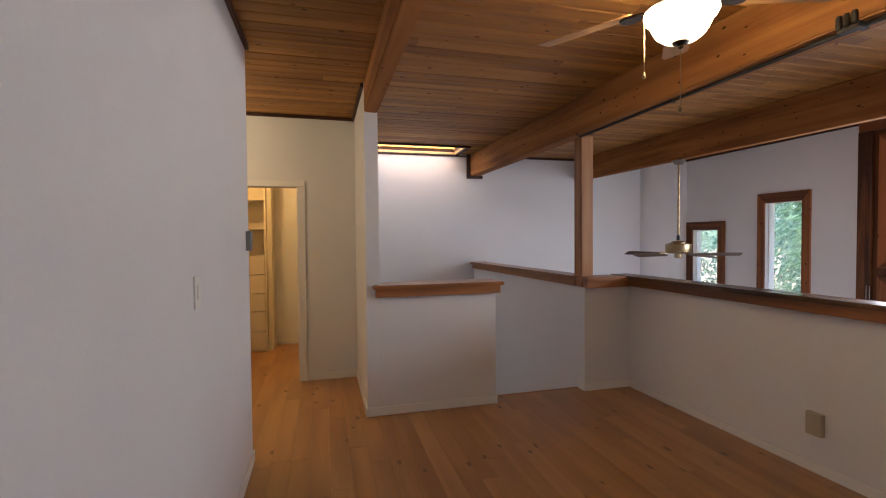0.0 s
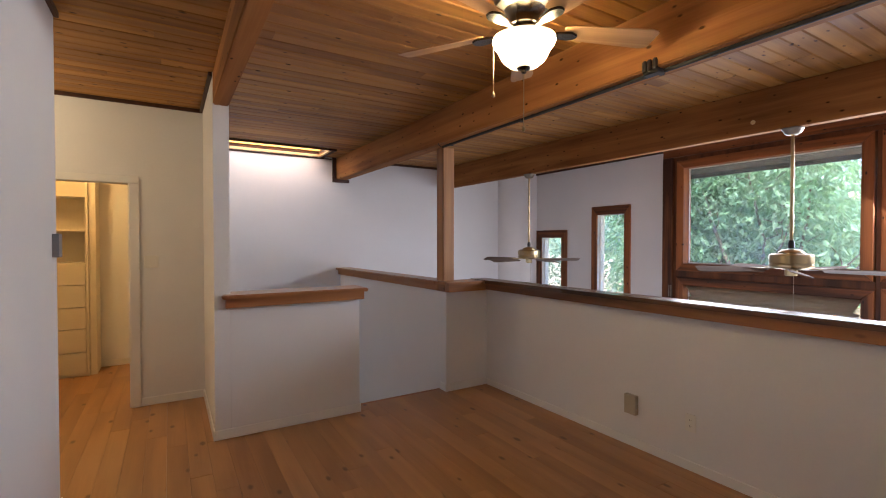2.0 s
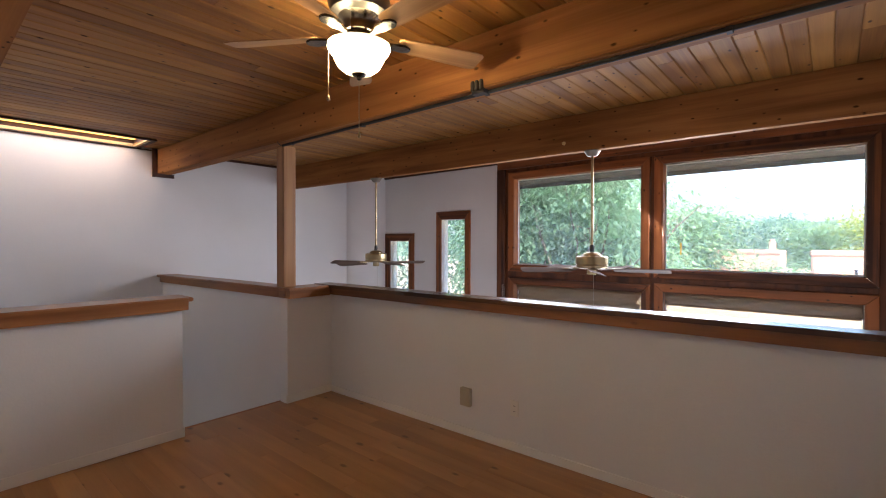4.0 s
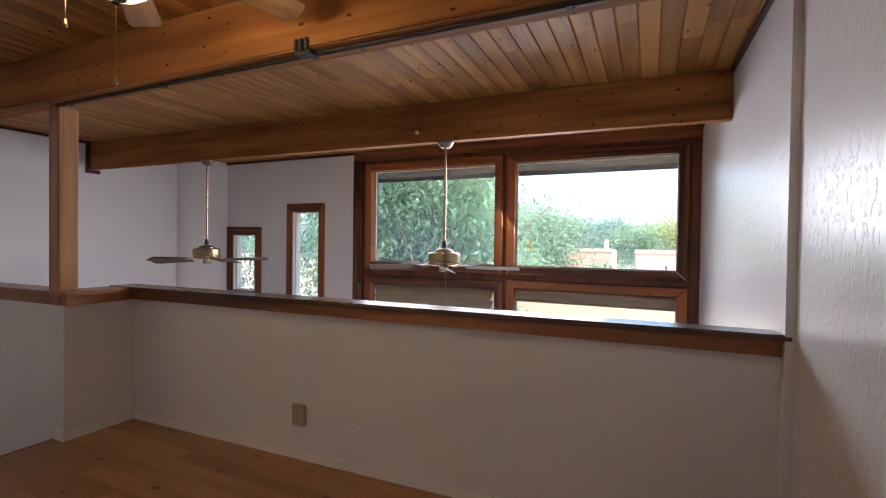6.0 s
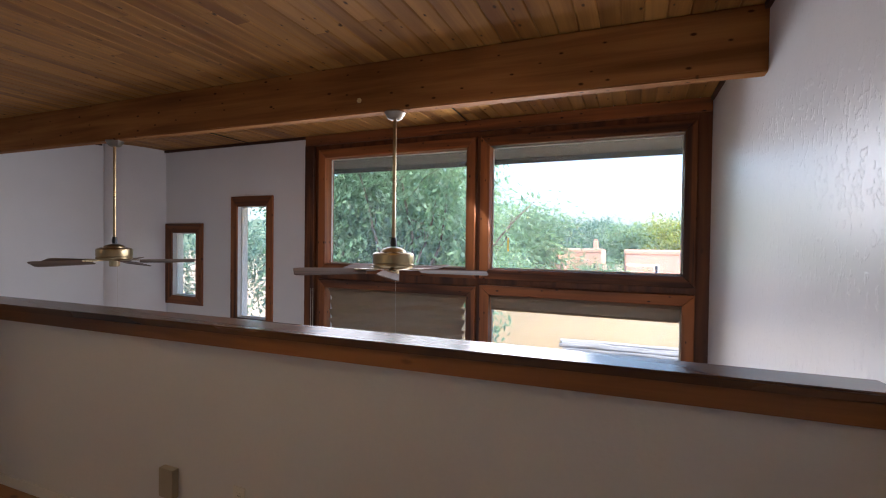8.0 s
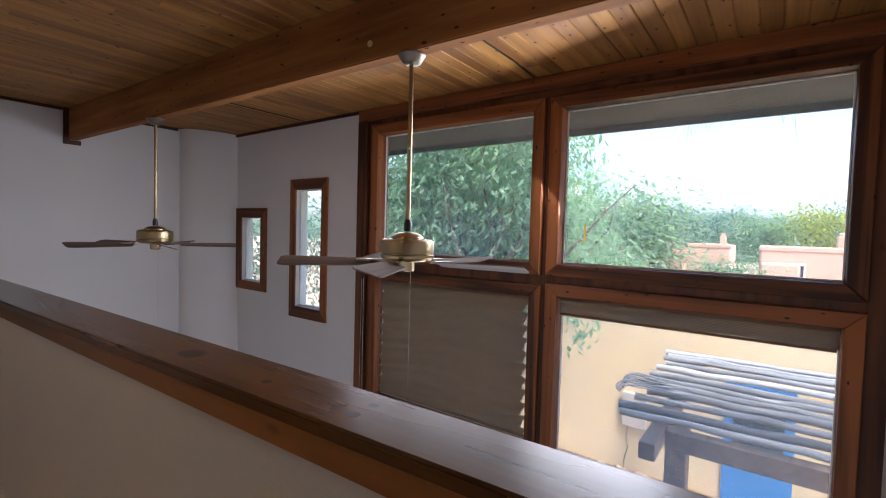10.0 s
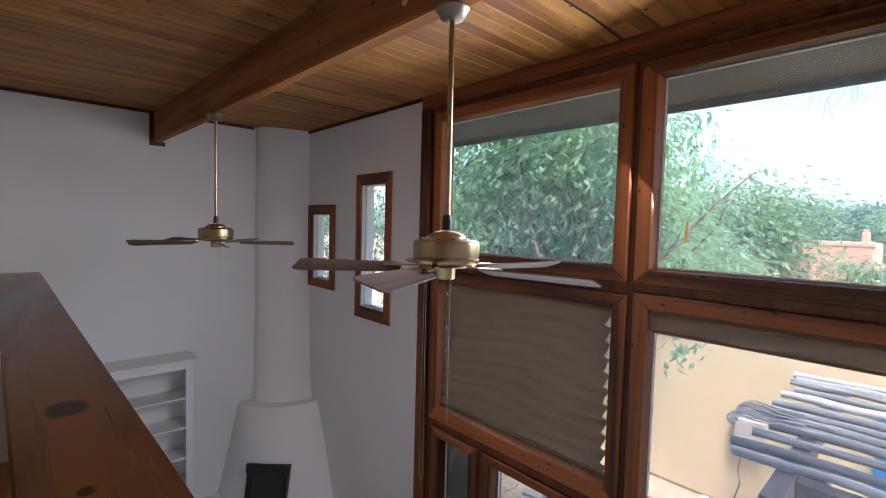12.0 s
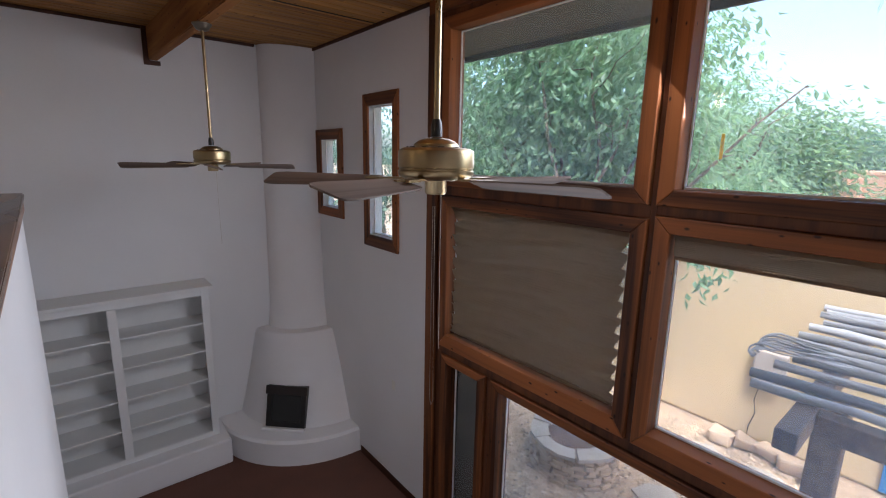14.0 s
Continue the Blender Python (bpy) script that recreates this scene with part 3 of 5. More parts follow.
def cap(name, pts, apron, material, up=0.0):
    c = empty(name, (0, 0, 0), CAP, "wall cap", kind="structure")
    bm = prism(pts, 1.068 + up, 1.1 + up)
    bmesh.ops.bevel(bm, geom=[e for e in bm.edges], offset=0.007, segments=2, affect="EDGES")
    part("board", bm, material, c)
    # aprons get a lighter wood copy; the lit side's brightness is in its colour
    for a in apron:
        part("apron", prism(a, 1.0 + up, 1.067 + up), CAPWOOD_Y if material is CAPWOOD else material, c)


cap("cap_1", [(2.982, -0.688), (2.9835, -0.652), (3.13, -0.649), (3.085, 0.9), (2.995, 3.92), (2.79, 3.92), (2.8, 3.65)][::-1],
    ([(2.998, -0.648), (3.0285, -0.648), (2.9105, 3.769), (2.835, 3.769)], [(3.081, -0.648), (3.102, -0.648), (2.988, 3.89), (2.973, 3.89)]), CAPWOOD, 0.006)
cap("cap_2", [(2.36, 3.65), (2.798, 3.65), (2.788, 3.92), (2.36, 3.92)], ([(2.39, 3.69), (2.833, 3.69), (2.833, 3.769), (2.39, 3.769)],), CAPWOOD_X)
cap("cap_3", [(2.36, 3.922), (2.58, 3.922), (2.45, FAR - 0.002), (2.21, FAR - 0.002)], ([(2.385, 3.77), (2.4085, 3.77), (2.4085, 3.889), (2.385, 3.889)], [(2.385, 3.9), (2.4085, 3.9), (2.278, FAR - 0.002), (2.25, FAR - 0.002)],), CAPWOOD_Y)
cap("cap_4", [(0.385, 3.62), (1.525, 3.62), (1.525, 3.92), (0.448, 3.92), (0.448, 3.714), (0.385, 3.714)],
    ([(0.41, 3.655), (1.5, 3.655), (1.5, 3.7145), (0.41, 3.7145)],), CAPWOOD_X)
bm = box(2.385, 2.515, 3.79, 3.92, 1.1, 2.4398, 0.008)
thing("post", bm, POST, "square knotty fir post between half wall and beam", "post", kind="structure")

# ---- stairs down ----
for i in range(9):
    thing("step_%d" % (i + 1), box(1.48, 2.405, 3.872 + 0.28 * i, 3.872 + 0.28 * (i + 1) + 0.02, -0.19 * (i + 1) - 0.04, -0.19 * (i + 1)), FLOORWOOD, "oak stair tread going down", "step", kind="structure")

# ---- fireplace ----


def corner_ring(a, b, z, k, steps=20):
    """A quarter of a superellipse round the north-east corner."""
    pts = []
    for i in range(steps + 1):
        t = math.pi / 2 * i / steps
        c, s = math.cos(t) ** (2 / k), math.sin(t) ** (2 / k)
        pts.append((EAST - 0.001 - a * c, FAR + 0.013 - b * s, z))
    return pts


def corner_mass(rings):
    bm = bmesh.new()
    rows = [[bm.verts.new(p) for p in r] for r in rings]
    for lo, hi in zip(rows, rows[1:]):
        for i in range(len(lo) - 1):
            bm.faces.new((lo[i], lo[i + 1], hi[i + 1], hi[i]))
    for r, ring in ((rows[0], rings[0]), (rows[-1], rings[-1])):
        z = ring[0][2]
        v = bm.verts.new((EAST - 0.001, FAR + 0.013, z))
        for i in range(len(r) - 1):
            bm.faces.new((r[i], r[i + 1], v))
    return bm


fp = empty("fireplace", (EAST, FAR, LOW), "rounded white plaster corner fireplace with a bench hearth", "fireplace")
rel = Matrix.Translation((-EAST, -FAR, -LOW))


def fpart(name, bm, material, parent=fp, label="", smooth=True):
    bmesh.ops.transform(bm, matrix=rel, verts=bm.verts)
    return part(name, bm, material, parent, label, smooth)


fpart("hearth", corner_mass([corner_ring(1.49, 1.43, LOW, 2.1), corner_ring(1.48, 1.42, -2.36, 2.1), corner_ring(1.45, 1.39, -2.325, 2.1), corner_ring(1.4, 1.35, -2.32, 2.1)]), PLASTER)
fpart("firebox_body", corner_mass([corner_ring(1.14, 1.16, -2.318, 2.1), corner_ring(1.08, 1.08, -2.1, 2.1), corner_ring(0.97, 0.9, -1.6, 2.1), corner_ring(0.89, 0.72, -1.2, 2.1),
                                   corner_ring(0.87, 0.68, -1.13, 2.1), corner_ring(0.84, 0.66, -1.105, 2.1)]), PLASTER)
fpart("chimney", corner_mass([corner_ring(0.68, 0.5, -1.104, 2.2), corner_ring(0.65, 0.43, -0.7, 2.2), corner_ring(0.64, 0.38, 0.4, 2.2), corner_ring(0.64, 0.35, 2.757, 2.2)]), PLASTER)
ins = Matrix.Translation((-0.785, -0.785, 0.36)) @ Matrix.Rotation(radians(-45), 4, "Z") @ Matrix.Rotation(radians(-14), 4, "X")


def ipart(name, bm, material, parent=fp, label=""):
    bmesh.ops.transform(bm, matrix=ins, verts=bm.verts)
    return part(name, bm, material, parent, label)


bm = bmesh.new()
for a in ((-0.275, -0.2, 0, 0.55), (0.2, 0.275, 0, 0.55), (-0.2, 0.2, 0.45, 0.55), (-0.2, 0.2, 0, 0.07)):
    box(a[0], a[1], -0.06, 0.2, a[2], a[3], bm=bm)
insert = ipart("stove_insert", bm, BLACK, label="black metal stove insert with a glass door")
ipart("door_glass", box(-0.199, 0.199, -0.055, -0.045, 0.071, 0.449), mat("sooty_glass", (0.02, 0.02, 0.018), 0.12, var=0.3, bump=0.0), insert)
ipart("hood", box(-0.29, 0.29, -0.085, -0.061, 0.44, 0.56, 0.01), mat("rusty_hood", (0.025, 0.017, 0.014), 0.6, var=0.4), insert)
ipart("ash_lip", box(-0.3, 0.3, -0.13, -0.061, -0.035, 0.0, 0.006), PLASTER, insert)

# ---- bookcase ----
bk = empty("bookcase", (3.5, 6.46, LOW), "white painted built-in bookcase with empty shelves on a plaster bench", "bookcase")
relb = Matrix.Translation((-3.5, -6.46, -LOW))


def bpart(name, *a, bevel=0.004, material=SHELF, label=""):
    bm = box(*a, bevel)
    bmesh.ops.transform(bm, matrix=relb, verts=bm.verts)
    return part(name, bm, material, bk, label)


BX0, BX1, BY = 2.56, 4.43, 6.26
bpart("bench", 2.56, 4.52, 6.05, 6.67, LOW, -2.32, bevel=0.02, material=PLASTER, label="low white plaster bench")
bpart("back_panel", BX0, BX1, 6.64, 6.67, -2.319, -0.33)
bpart("side_panel", BX0, BX0 + 0.03, 6.281, 6.639, -2.319, -0.33)
bpart("side_panel", BX1 - 0.03, BX1, 6.281, 6.639, -2.319, -0.33)
bpart("divider", 3.42, 3.45, 6.281, 6.639, -2.319, -0.33)
bpart("stile", BX0, BX0 + 0.085, BY, 6.28, -2.319, -0.3)
bpart("stile", BX1 - 0.085, BX1, BY, 6.28, -2.319, -0.3)
bpart("stile", 3.39, 3.48, BY, 6.28, -2.26, -0.385)
bpart("rail", BX0 + 0.086, BX1 - 0.086, BY, 6.28, -0.384, -0.3)
bpart("rail", BX0 + 0.086, BX1 - 0.086, BY, 6.28, -2.319, -2.261)
bpart("top_board", BX0 - 0.02, BX1 + 0.05, BY - 0.04, 6.67, -0.299, -0.262)
for z in (-0.74, -1.11, -1.5, -1.88, -2.255):
    bpart("shelf", BX0 + 0.031, 3.419, 6.27, 6.639, z - 0.022, z)
    bpart("shelf", 3.451, BX1 - 0.031, 6.27, 6.639, z - 0.022, z)

# ---- ceiling fans ----


def blade_mesh(r0, r1, wa, wb, thick=0.006, pitch=-13):
    bm = bmesh.new()
    pts = []
    for x, w in ((r0, wa * 0.8), (r0 + 0.03, wa), (r1 - 0.05, wb), (r1 - 0.012, wb * 0.9), (r1, wb * 0.72)):
        pts.append((x, w / 2))
    outline = [(x, w) for x, w in pts] + [(x, -w) for x, w in reversed(pts)]
    prism(outline, -thick / 2, thick / 2, bm)
    bmesh.ops.transform(bm, matrix=Matrix.Rotation(radians(pitch), 4, "X"), verts=bm.verts)
    return bm


def living_fan(at, z_top, z_hub, az, label):
    """An antique-brass ceiling fan on a long rod with five weathered blades; z_hub is the top of its motor."""
    f = empty("ceiling_fan", (at[0], at[1], z_hub), label, "ceiling fan", "living room ceiling fans")
    top = z_top - z_hub
    part("canopy", lathe([(0.018, top - 0.056), (0.034, top - 0.054), (0.052, top - 0.044), (0.068, top - 0.016), (0.075, top - 0.008), (0.075, top)], 28), NICKEL, f, "brushed canopy at the ceiling", True)
    part("rod", lathe([(0.0125, 0.07), (0.0125, top - 0.05)], 14), BRASS, f, "thin brass down-rod", True)
    part("coupling", lathe([(0.022, 0.02), (0.022, 0.06), (0.016, 0.085)], 16), BLACK, f, "", True)
    part("yoke_cover", lathe([(0.088, -0.0175), (0.086, -0.008), (0.07, 0.004), (0.05, 0.012), (0.03, 0.015)], 28), BRASS, f, "", True)
    motor = part("motor", lathe([(0.1, -0.143), (0.125, -0.139), (0.143, -0.127), (0.147, -0.118), (0.147, -0.108), (0.142, -0.104), (0.142, -0.099), (0.147, -0.095), (0.147, -0.042), (0.144, -0.031), (0.13, -0.023), (0.089, -0.018)], 40), BRASS, f, "", True)
    for i in range(12):
        a = 2 * math.pi * i / 12
        part("vent", box(-0.012, 0.012, -0.003, 0.003, -0.0015, 0.0015), BLACK, motor, at=Matrix.Rotation(a, 4, "Z") @ Matrix.Translation((0, 0.112, -0.0195)))
    part("switch_housing", lathe([(0.02, -0.2), (0.038, -0.198), (0.043, -0.19), (0.043, -0.145), (0.048, -0.136)], 28), BRASS, f, "", True)
    blade = mesh_of("blade", blade_mesh(0.2, 0.68, 0.105, 0.135, pitch=-17), BLADE)
    iron = bmesh.new()
    prism([(0.1, 0.014), (0.18, 0.014), (0.215, 0.042), (0.275, 0.03), (0.275, 0.018), (0.225, 0.012), (0.225, -0.012), (0.275, -0.018), (0.275, -0.03), (0.215, -0.042), (0.18, -0.014), (0.1, -0.014)], -0.004, 0.004, iron)
    iron = mesh_of("blade_iron", iron, BRASS)
    for i in range(5):
        turn = Matrix.Rotation(radians(az + 72 * i), 4, "Z")
        b = new("blade", blade)
        b.parent, b.matrix_basis = f, turn @ Matrix.Translation((0, 0, -0.15))
        k = new("blade_iron", iron)
        k.parent, k.matrix_basis = b, Matrix.Translation((0, 0, 0.012))
    part("pull_cord", tube([(0.02, -0.01, -0.2), (0.02, -0.01, -0.55), (0.022, -0.01, -0.85)], 0.0012, 5), CORD, f)
    return f


living_fan((4.306, 1.592), 2.401, 1.425, -153.5, "antique brass fan with weathered blades on a long down-rod")
living_fan((4.205, 4.565), 2.401, 1.408, -175, "antique brass fan with weathered blades near the fireplace")


def loft_fan(at, az):
    f = empty("loft_ceiling_fan", (at[0], at[1], CEIL_Z), "dark pewter ceiling fan with a lit frosted bowl and oak blades", "ceiling fan")
    part("canopy", lathe([(0.1, -0.15), (0.135, -0.135), (0.15, -0.08), (0.14, -0.03), (0.11, -0.001)], 36), BLACK, f, "black domed motor housing", True)
    part("neck", lathe([(0.062, -0.24), (0.075, -0.225), (0.07, -0.19), (0.08, -0.165), (0.099, -0.151)], 32), PEWTER, f, "polished pewter neck", True)
    part("fitter", lathe([(0.08, -0.275), (0.088, -0.262), (0.08, -0.241)], 32), PEWTER, f, "", True)
    bowl = part("bowl", lathe([(0.03, -0.425), (0.07, -0.413), (0.1, -0.388), (0.118, -0.355), (0.126, -0.335), (0.142, -0.318), (0.15, -0.3), (0.148, -0.287), (0.144, -0.287), (0.143, -0.298), (0.13, -0.315), (0.112, -0.345), (0.09, -0.38), (0.05, -0.405), (0.02, -0.412)], 40), LAMP_GLASS, f, "frosted glass bowl, lit from inside", True)
    part("finial", lathe([(0.004, -0.452), (0.012, -0.447), (0.012, -0.436), (0.03, -0.43), (0.034, -0.424)], 20), PEWTER, f, "", True)
    blade = mesh_of("blade", blade_mesh(0.2, 0.68, 0.1, 0.14), BLADE_OAK)
    iron = bmesh.new()
    prism([(0.05, 0.012), (0.13, 0.01), (0.17, 0.03), (0.23, 0.038), (0.262, 0.02), (0.268, 0.0), (0.262, -0.02), (0.23, -0.038), (0.17, -0.03), (0.13, -0.01), (0.05, -0.012)], -0.006, 0.006, iron)
    bmesh.ops.bevel(iron, geom=iron.edges[:], offset=0.003, segments=2, affect="EDGES")
    iron = mesh_of("blade_iron", iron, PEWTER)
    for i in range(5):
        turn = Matrix.Rotation(radians(az + 72 * i), 4, "Z")
        b = new("blade", blade)
        b.parent, b.matrix_basis = f, turn @ Matrix.Translation((0, 0, -0.24))
        k = new("blade_iron", iron)
        k.parent, k.matrix_basis = b, Matrix.Translation((0, 0, -0.016))
    for n, (x, y), z0, z1 in (("pull_chain", (-0.095, 0.115), -0.3, -0.52), ("pull_chain", (0.0, 0.0), -0.452, -0.7)):
        c = part(n, tube([(x, y, z0), (x, y, z1)], 0.0022, 6), BRASS, f, "thin brass pull chain")
        part("pull_knob", lathe([(0.003, z1 - 0.03), (0.009, z1 - 0.022), (0.006, z1 - 0.006), (0.002, z1)], 12), BRASS, c, "", True, at=Matrix.Translation((x, y, 0)))
    return f


LAMP_GLASS = glow("lit_frosted_glass", (1.0, 0.74, 0.36), LAMP_EMIT)
_n, _l = LAMP_GLASS.node_tree.nodes, LAMP_GLASS.node_tree.links
_co, _sum = _n.new("ShaderNodeTexCoord"), None
for at in ((0.085, -0.06, -0.325), (-0.085, 0.06, -0.325)):
    # a bulb behind the frosted glass
    _d, _r = _n.new("ShaderNodeVectorMath"), _n.new("ShaderNodeMapRange")
    _d.operation, _r.interpolation_type = "DISTANCE", "SMOOTHSTEP"
    _d.inputs[1].default_value = at
    _l.new(_co.outputs["Object"], _d.inputs[0])
    _l.new(_d.outputs["Value"], _r.inputs["Value"])
    _r.inputs["From Min"].default_value, _r.inputs["From Max"].default_value = 0.02, 0.125
    _r.inputs["To Min"].default_value, _r.inputs["To Max"].default_value = LAMP_EMIT * 2.4, LAMP_EMIT * 0.028
    _a = _n.new("ShaderNodeMath")
    _l.new(_r.outputs["Result"], _a.inputs[0])
    _a.inputs[1].default_value = 0.0
    if _sum:
        _l.new(_sum, _a.inputs[1])
    _sum = _a.outputs[0]
_l.new(_sum, _n["Principled BSDF"].inputs["Emission Strength"])
loft_fan((1.52, 1.61), 50)
for dx, dy in ((0.09, -0.065), (-0.09, 0.065)):
    bulb = new("fan_bulb", bpy.data.lights.new("fan_bulb", "POINT"))
    bulb.data.energy, bulb.data.color, bulb.data.shadow_soft_size = BULB_W, (1.0, 0.68, 0.32), 0.025
    bulb.location = (1.52 + dx, 1.61 + dy, CEIL_Z - 0.285)

# ---- conduit and fittings on the middle beam ----
cd = empty("conduit", (2.36, 1.6, 2.43), "dark metal conduit clipped under the middle beam", "conduit")
part("pipe", tube([(-0.003 + 0.013 * 0.0, y, 0.0) for y in (-2.2, 0, 2.15)], 0.014, 10), CONDUIT, cd, "", True)
for y in (-1.4, -0.15, 1.0, 2.0):
    part("clip", box(-0.022, 0.018, y - 0.012, y + 0.012, -0.018, 0.0095, 0.002), CONDUIT, cd)
fx = empty("spot_fixture", (2.31, 1.47, 2.44), "small dark metal spotlight bracket on the beam", "spotlight")
part("bracket", box(-0.015, 0.04, -0.045, 0.045, -0.03, 0.0, 0.004), CONDUIT, fx)
for y in (-0.055, 0.0, 0.05):
    part("spot_socket", lathe([(0.008, -0.015), (0.013, -0.01), (0.013, 0.035), (0.009, 0.045)], 14), CONDUIT, fx, "", True, at=Matrix.Translation((-0.022, y * 0.6, 0.0)))
hk = empty("wire_hook", (2.27, 3.68, 2.45), "black wire loop hanging beside the post", "hook")
part("loop", tube([(0.0, 0.03 * math.sin(a), 0.06 + 0.05 * math.cos(a)) for a in [i * 0.52 for i in range(25)]], 0.004, 6), BLACK, hk)
part("wire", tube([(0, 0, 0.02), (0, 0.01, -0.02), (0.03, 0.0, -0.045)], 0.004, 6), BLACK, hk)
jp = thing("junction_plate", box(2.305, 2.318, 2.42, 2.55, 2.50, 2.61, 0.003), PLATE, "pale blank electrical plate on the beam", "cover plate")

# ---- plates and switches ----


def plate(name, m, label, w, h, kind_of, depth=0.007, material=PLATE):
    """A wall plate, its face towards its own -y; kind_of: switch, double, outlet or box."""
    p = empty(name, m, label, "switch" if kind_of in ("switch", "double") else "outlet" if kind_of == "outlet" else name.replace("_", " "))
    part("cover", box(-w / 2, w / 2, -depth, 0, -h / 2, h / 2, min(0.003, depth / 3)), material, p)
    if kind_of == "outlet":
        for z in (-0.02, 0.02):
            s = part("socket", box(-0.014, 0.014, -depth - 0.002, -depth, z - 0.012, z + 0.012, 0.0008), material, p)
            for x in (-0.005, 0.005):
                part("slot", box(x - 0.001, x + 0.001, -depth - 0.0026, -depth - 0.002, z - 0.005, z + 0.004), BLACK, s)
    if kind_of in ("switch", "double"):
        for x in ((0,) if kind_of == "switch" else (-0.022, 0.022)):
            part("rocker", box(x - 0.011, x + 0.011, -depth - 0.004, -depth, -0.028, 0.028, 0.0012), material, p)
    return p


def on(x, y, z, face):
    return Matrix.Translation((x, y, z)) @ Matrix.Rotation(radians({"-y": 0, "x": 90, "-x": -90}[face]), 4, "Z")


plate("light_switch", on(-0.4795, 1.86, 1.292, "x"), "white single rocker switch on the loft wall", 0.075, 0.125, "switch")
plate("hall_switch", on(-0.09, 4.8615, 1.315, "-y"), "white double rocker switch beside the closet door", 0.112, 0.112, "double")
plate("wall_outlet", on(2.9685, 1.617, 0.312, "-x"), "white duplex outlet on the half wall", 0.07, 0.115, "outlet")
plate("phone_box", on(2.9565, 2.045, 0.31, "-x"), "beige plastic junction box on the half wall", 0.095, 0.14, "box", 0.035, BEIGE)
plate("thermostat", on(-0.4795, 3.09, 1.48, "x"), "grey wall thermostat at the hall corner", 0.08, 0.125, "box", 0.03, GREY)
plate("living_switch", on(EAST - 0.0005, 4.4, -1.33, "-x"), "white switch plate on the living room window wall", 0.07, 0.115, "switch")

# ---- closet ----
cl = empty("closet_tower", (-1.1, 6.45, 0), "cream melamine closet tower with drawers below open shelves", "closet")


def cpart(name, x0, x1, y0, y1, z0, z1, parent=cl, bevel=0.003):
    bm = box(x0, x1, y0, y1, z0, z1, bevel)
    bmesh.ops.transform(bm, matrix=Matrix.Translation((1.1, -6.45, 0)), verts=bm.verts)
    return part(name, bm, CLOSET, parent)


cpart("side_panel", -0.745, -0.72, 6.28, 6.65, 0, 2.45)
cpart("side_panel", -1.475, -1.45, 6.28, 6.65, 0, 2.45)
cpart("end_stile", -0.719, -0.655, 6.32, 6.65, 0, 2.45)
cpart("back_panel", -1.449, -0.746, 6.63, 6.65, 0, 2.45)
cpart("plinth", -1.449, -0.746, 6.3, 6.32, 0, 0.035)
for a, b in ((0.04, 0.268), (0.275, 0.53), (0.537, 0.768), (0.775, 1.015), (1.022, 1.25)):
    cpart("drawer", -1.448, -0.747, 6.265, 6.62, a, b)
for z in (1.262, 1.63, 2.01, 2.43):
    cpart("shelf", -1.449, -0.746, 6.285, 6.629, z - 0.02, z)
dome = empty("closet_light", (-0.9, 5.6, CEIL_Z), "round frosted closet ceiling light, lit", "ceiling light")
part("base", lathe([(0.13, -0.03), (0.14, -0.02), (0.14, -0.001)], 28), TRIM_WHITE, dome, "", True)
part("diffuser", lathe([(0.02, -0.1), (0.08, -0.088), (0.115, -0.06), (0.125, -0.031)], 28), glow("lit_diffuser", (1.0, 0.6, 0.2), 2.0), dome, "", True)
hall = copy_thing(dome, Matrix.Translation((-1.35, 4.0, CEIL_Z)))
tagged(hall, "round frosted hall ceiling light, lit")
hall.name = "hall_light"
hall_lamp = new("hall_lamp", bpy.data.lights.new("hall_lamp", "POINT"))
hall_lamp.data.energy, hall_lamp.data.color, hall_lamp.data.shadow_soft_size = HALL_W, (1.0, 0.76, 0.42), 0.1
hall_lamp.location = (-1.35, 4.0, 2.56)
cl_lamp = new("closet_lamp", bpy.data.lights.new("closet_lamp", "POINT"))
cl_lamp.data.energy, cl_lamp.data.color, cl_lamp.data.shadow_soft_size = CLOSET_W, (1.0, 0.56, 0.16), 0.1
cl_lamp.location = (-0.9, 5.6, 2.58)

# ---- blinds ----


def pleated(name, y0, y1, z0, z1, x, label, drop=0.019, ragged=0.06):
    b = empty(name, (x, (y0 + y1) / 2, z1), label, "blind")
    n = max(2, int((z1 - z0) / drop))
    bm = bmesh.new()
    rows = []
    for i in range(n * 2 + 1):
        z = -(z1 - z0) * i / (n * 2)
        dx = 0.0006 if i % 2 else -0.0006
        e = ragged * ((-z / 0.115) % 1.0) if ragged else 0
        row = []
        for j in range(25):
            u = j / 24
            yy = (y0 - y1) / 2 + (y1 - y0) * u + (e if j == 0 else -e if j == 24 else 0)
            sag = 0.008 * math.sin(5 * u + z * 21 + 1.5 * math.sin(4 * u)) + 0.0065 * math.sin(2.6 * math.sin(7 * u + z * 3) - z * 50) + 0.002 * math.sin(17 * u + z * 83)
            row.append(bm.verts.new((dx + sag, yy, z)))
        rows.append(row)
    for a, c in zip(rows, rows[1:]):
        for j in range(24):
            bm.faces.new((a[j], a[j + 1], c[j + 1], c[j]))
    bmesh.ops.solidify(bm, geom=bm.faces[:], thickness=0.0015)
    part("pleats", bm, BLIND, b)
    part("head_rail", box(-0.02, 0.02, (y0 - y1) / 2, (y1 - y0) / 2, 0.001, 0.03, 0.004), BLIND, b)
    part("bottom_rail", box(-0.012, 0.012, (y0 - y1) / 2 + 0.01, (y1 - y0) / 2 - 0.01, z0 - z1 - 0.02, z0 - z1 - 0.0005, 0.003), BLIND, b)
    return b


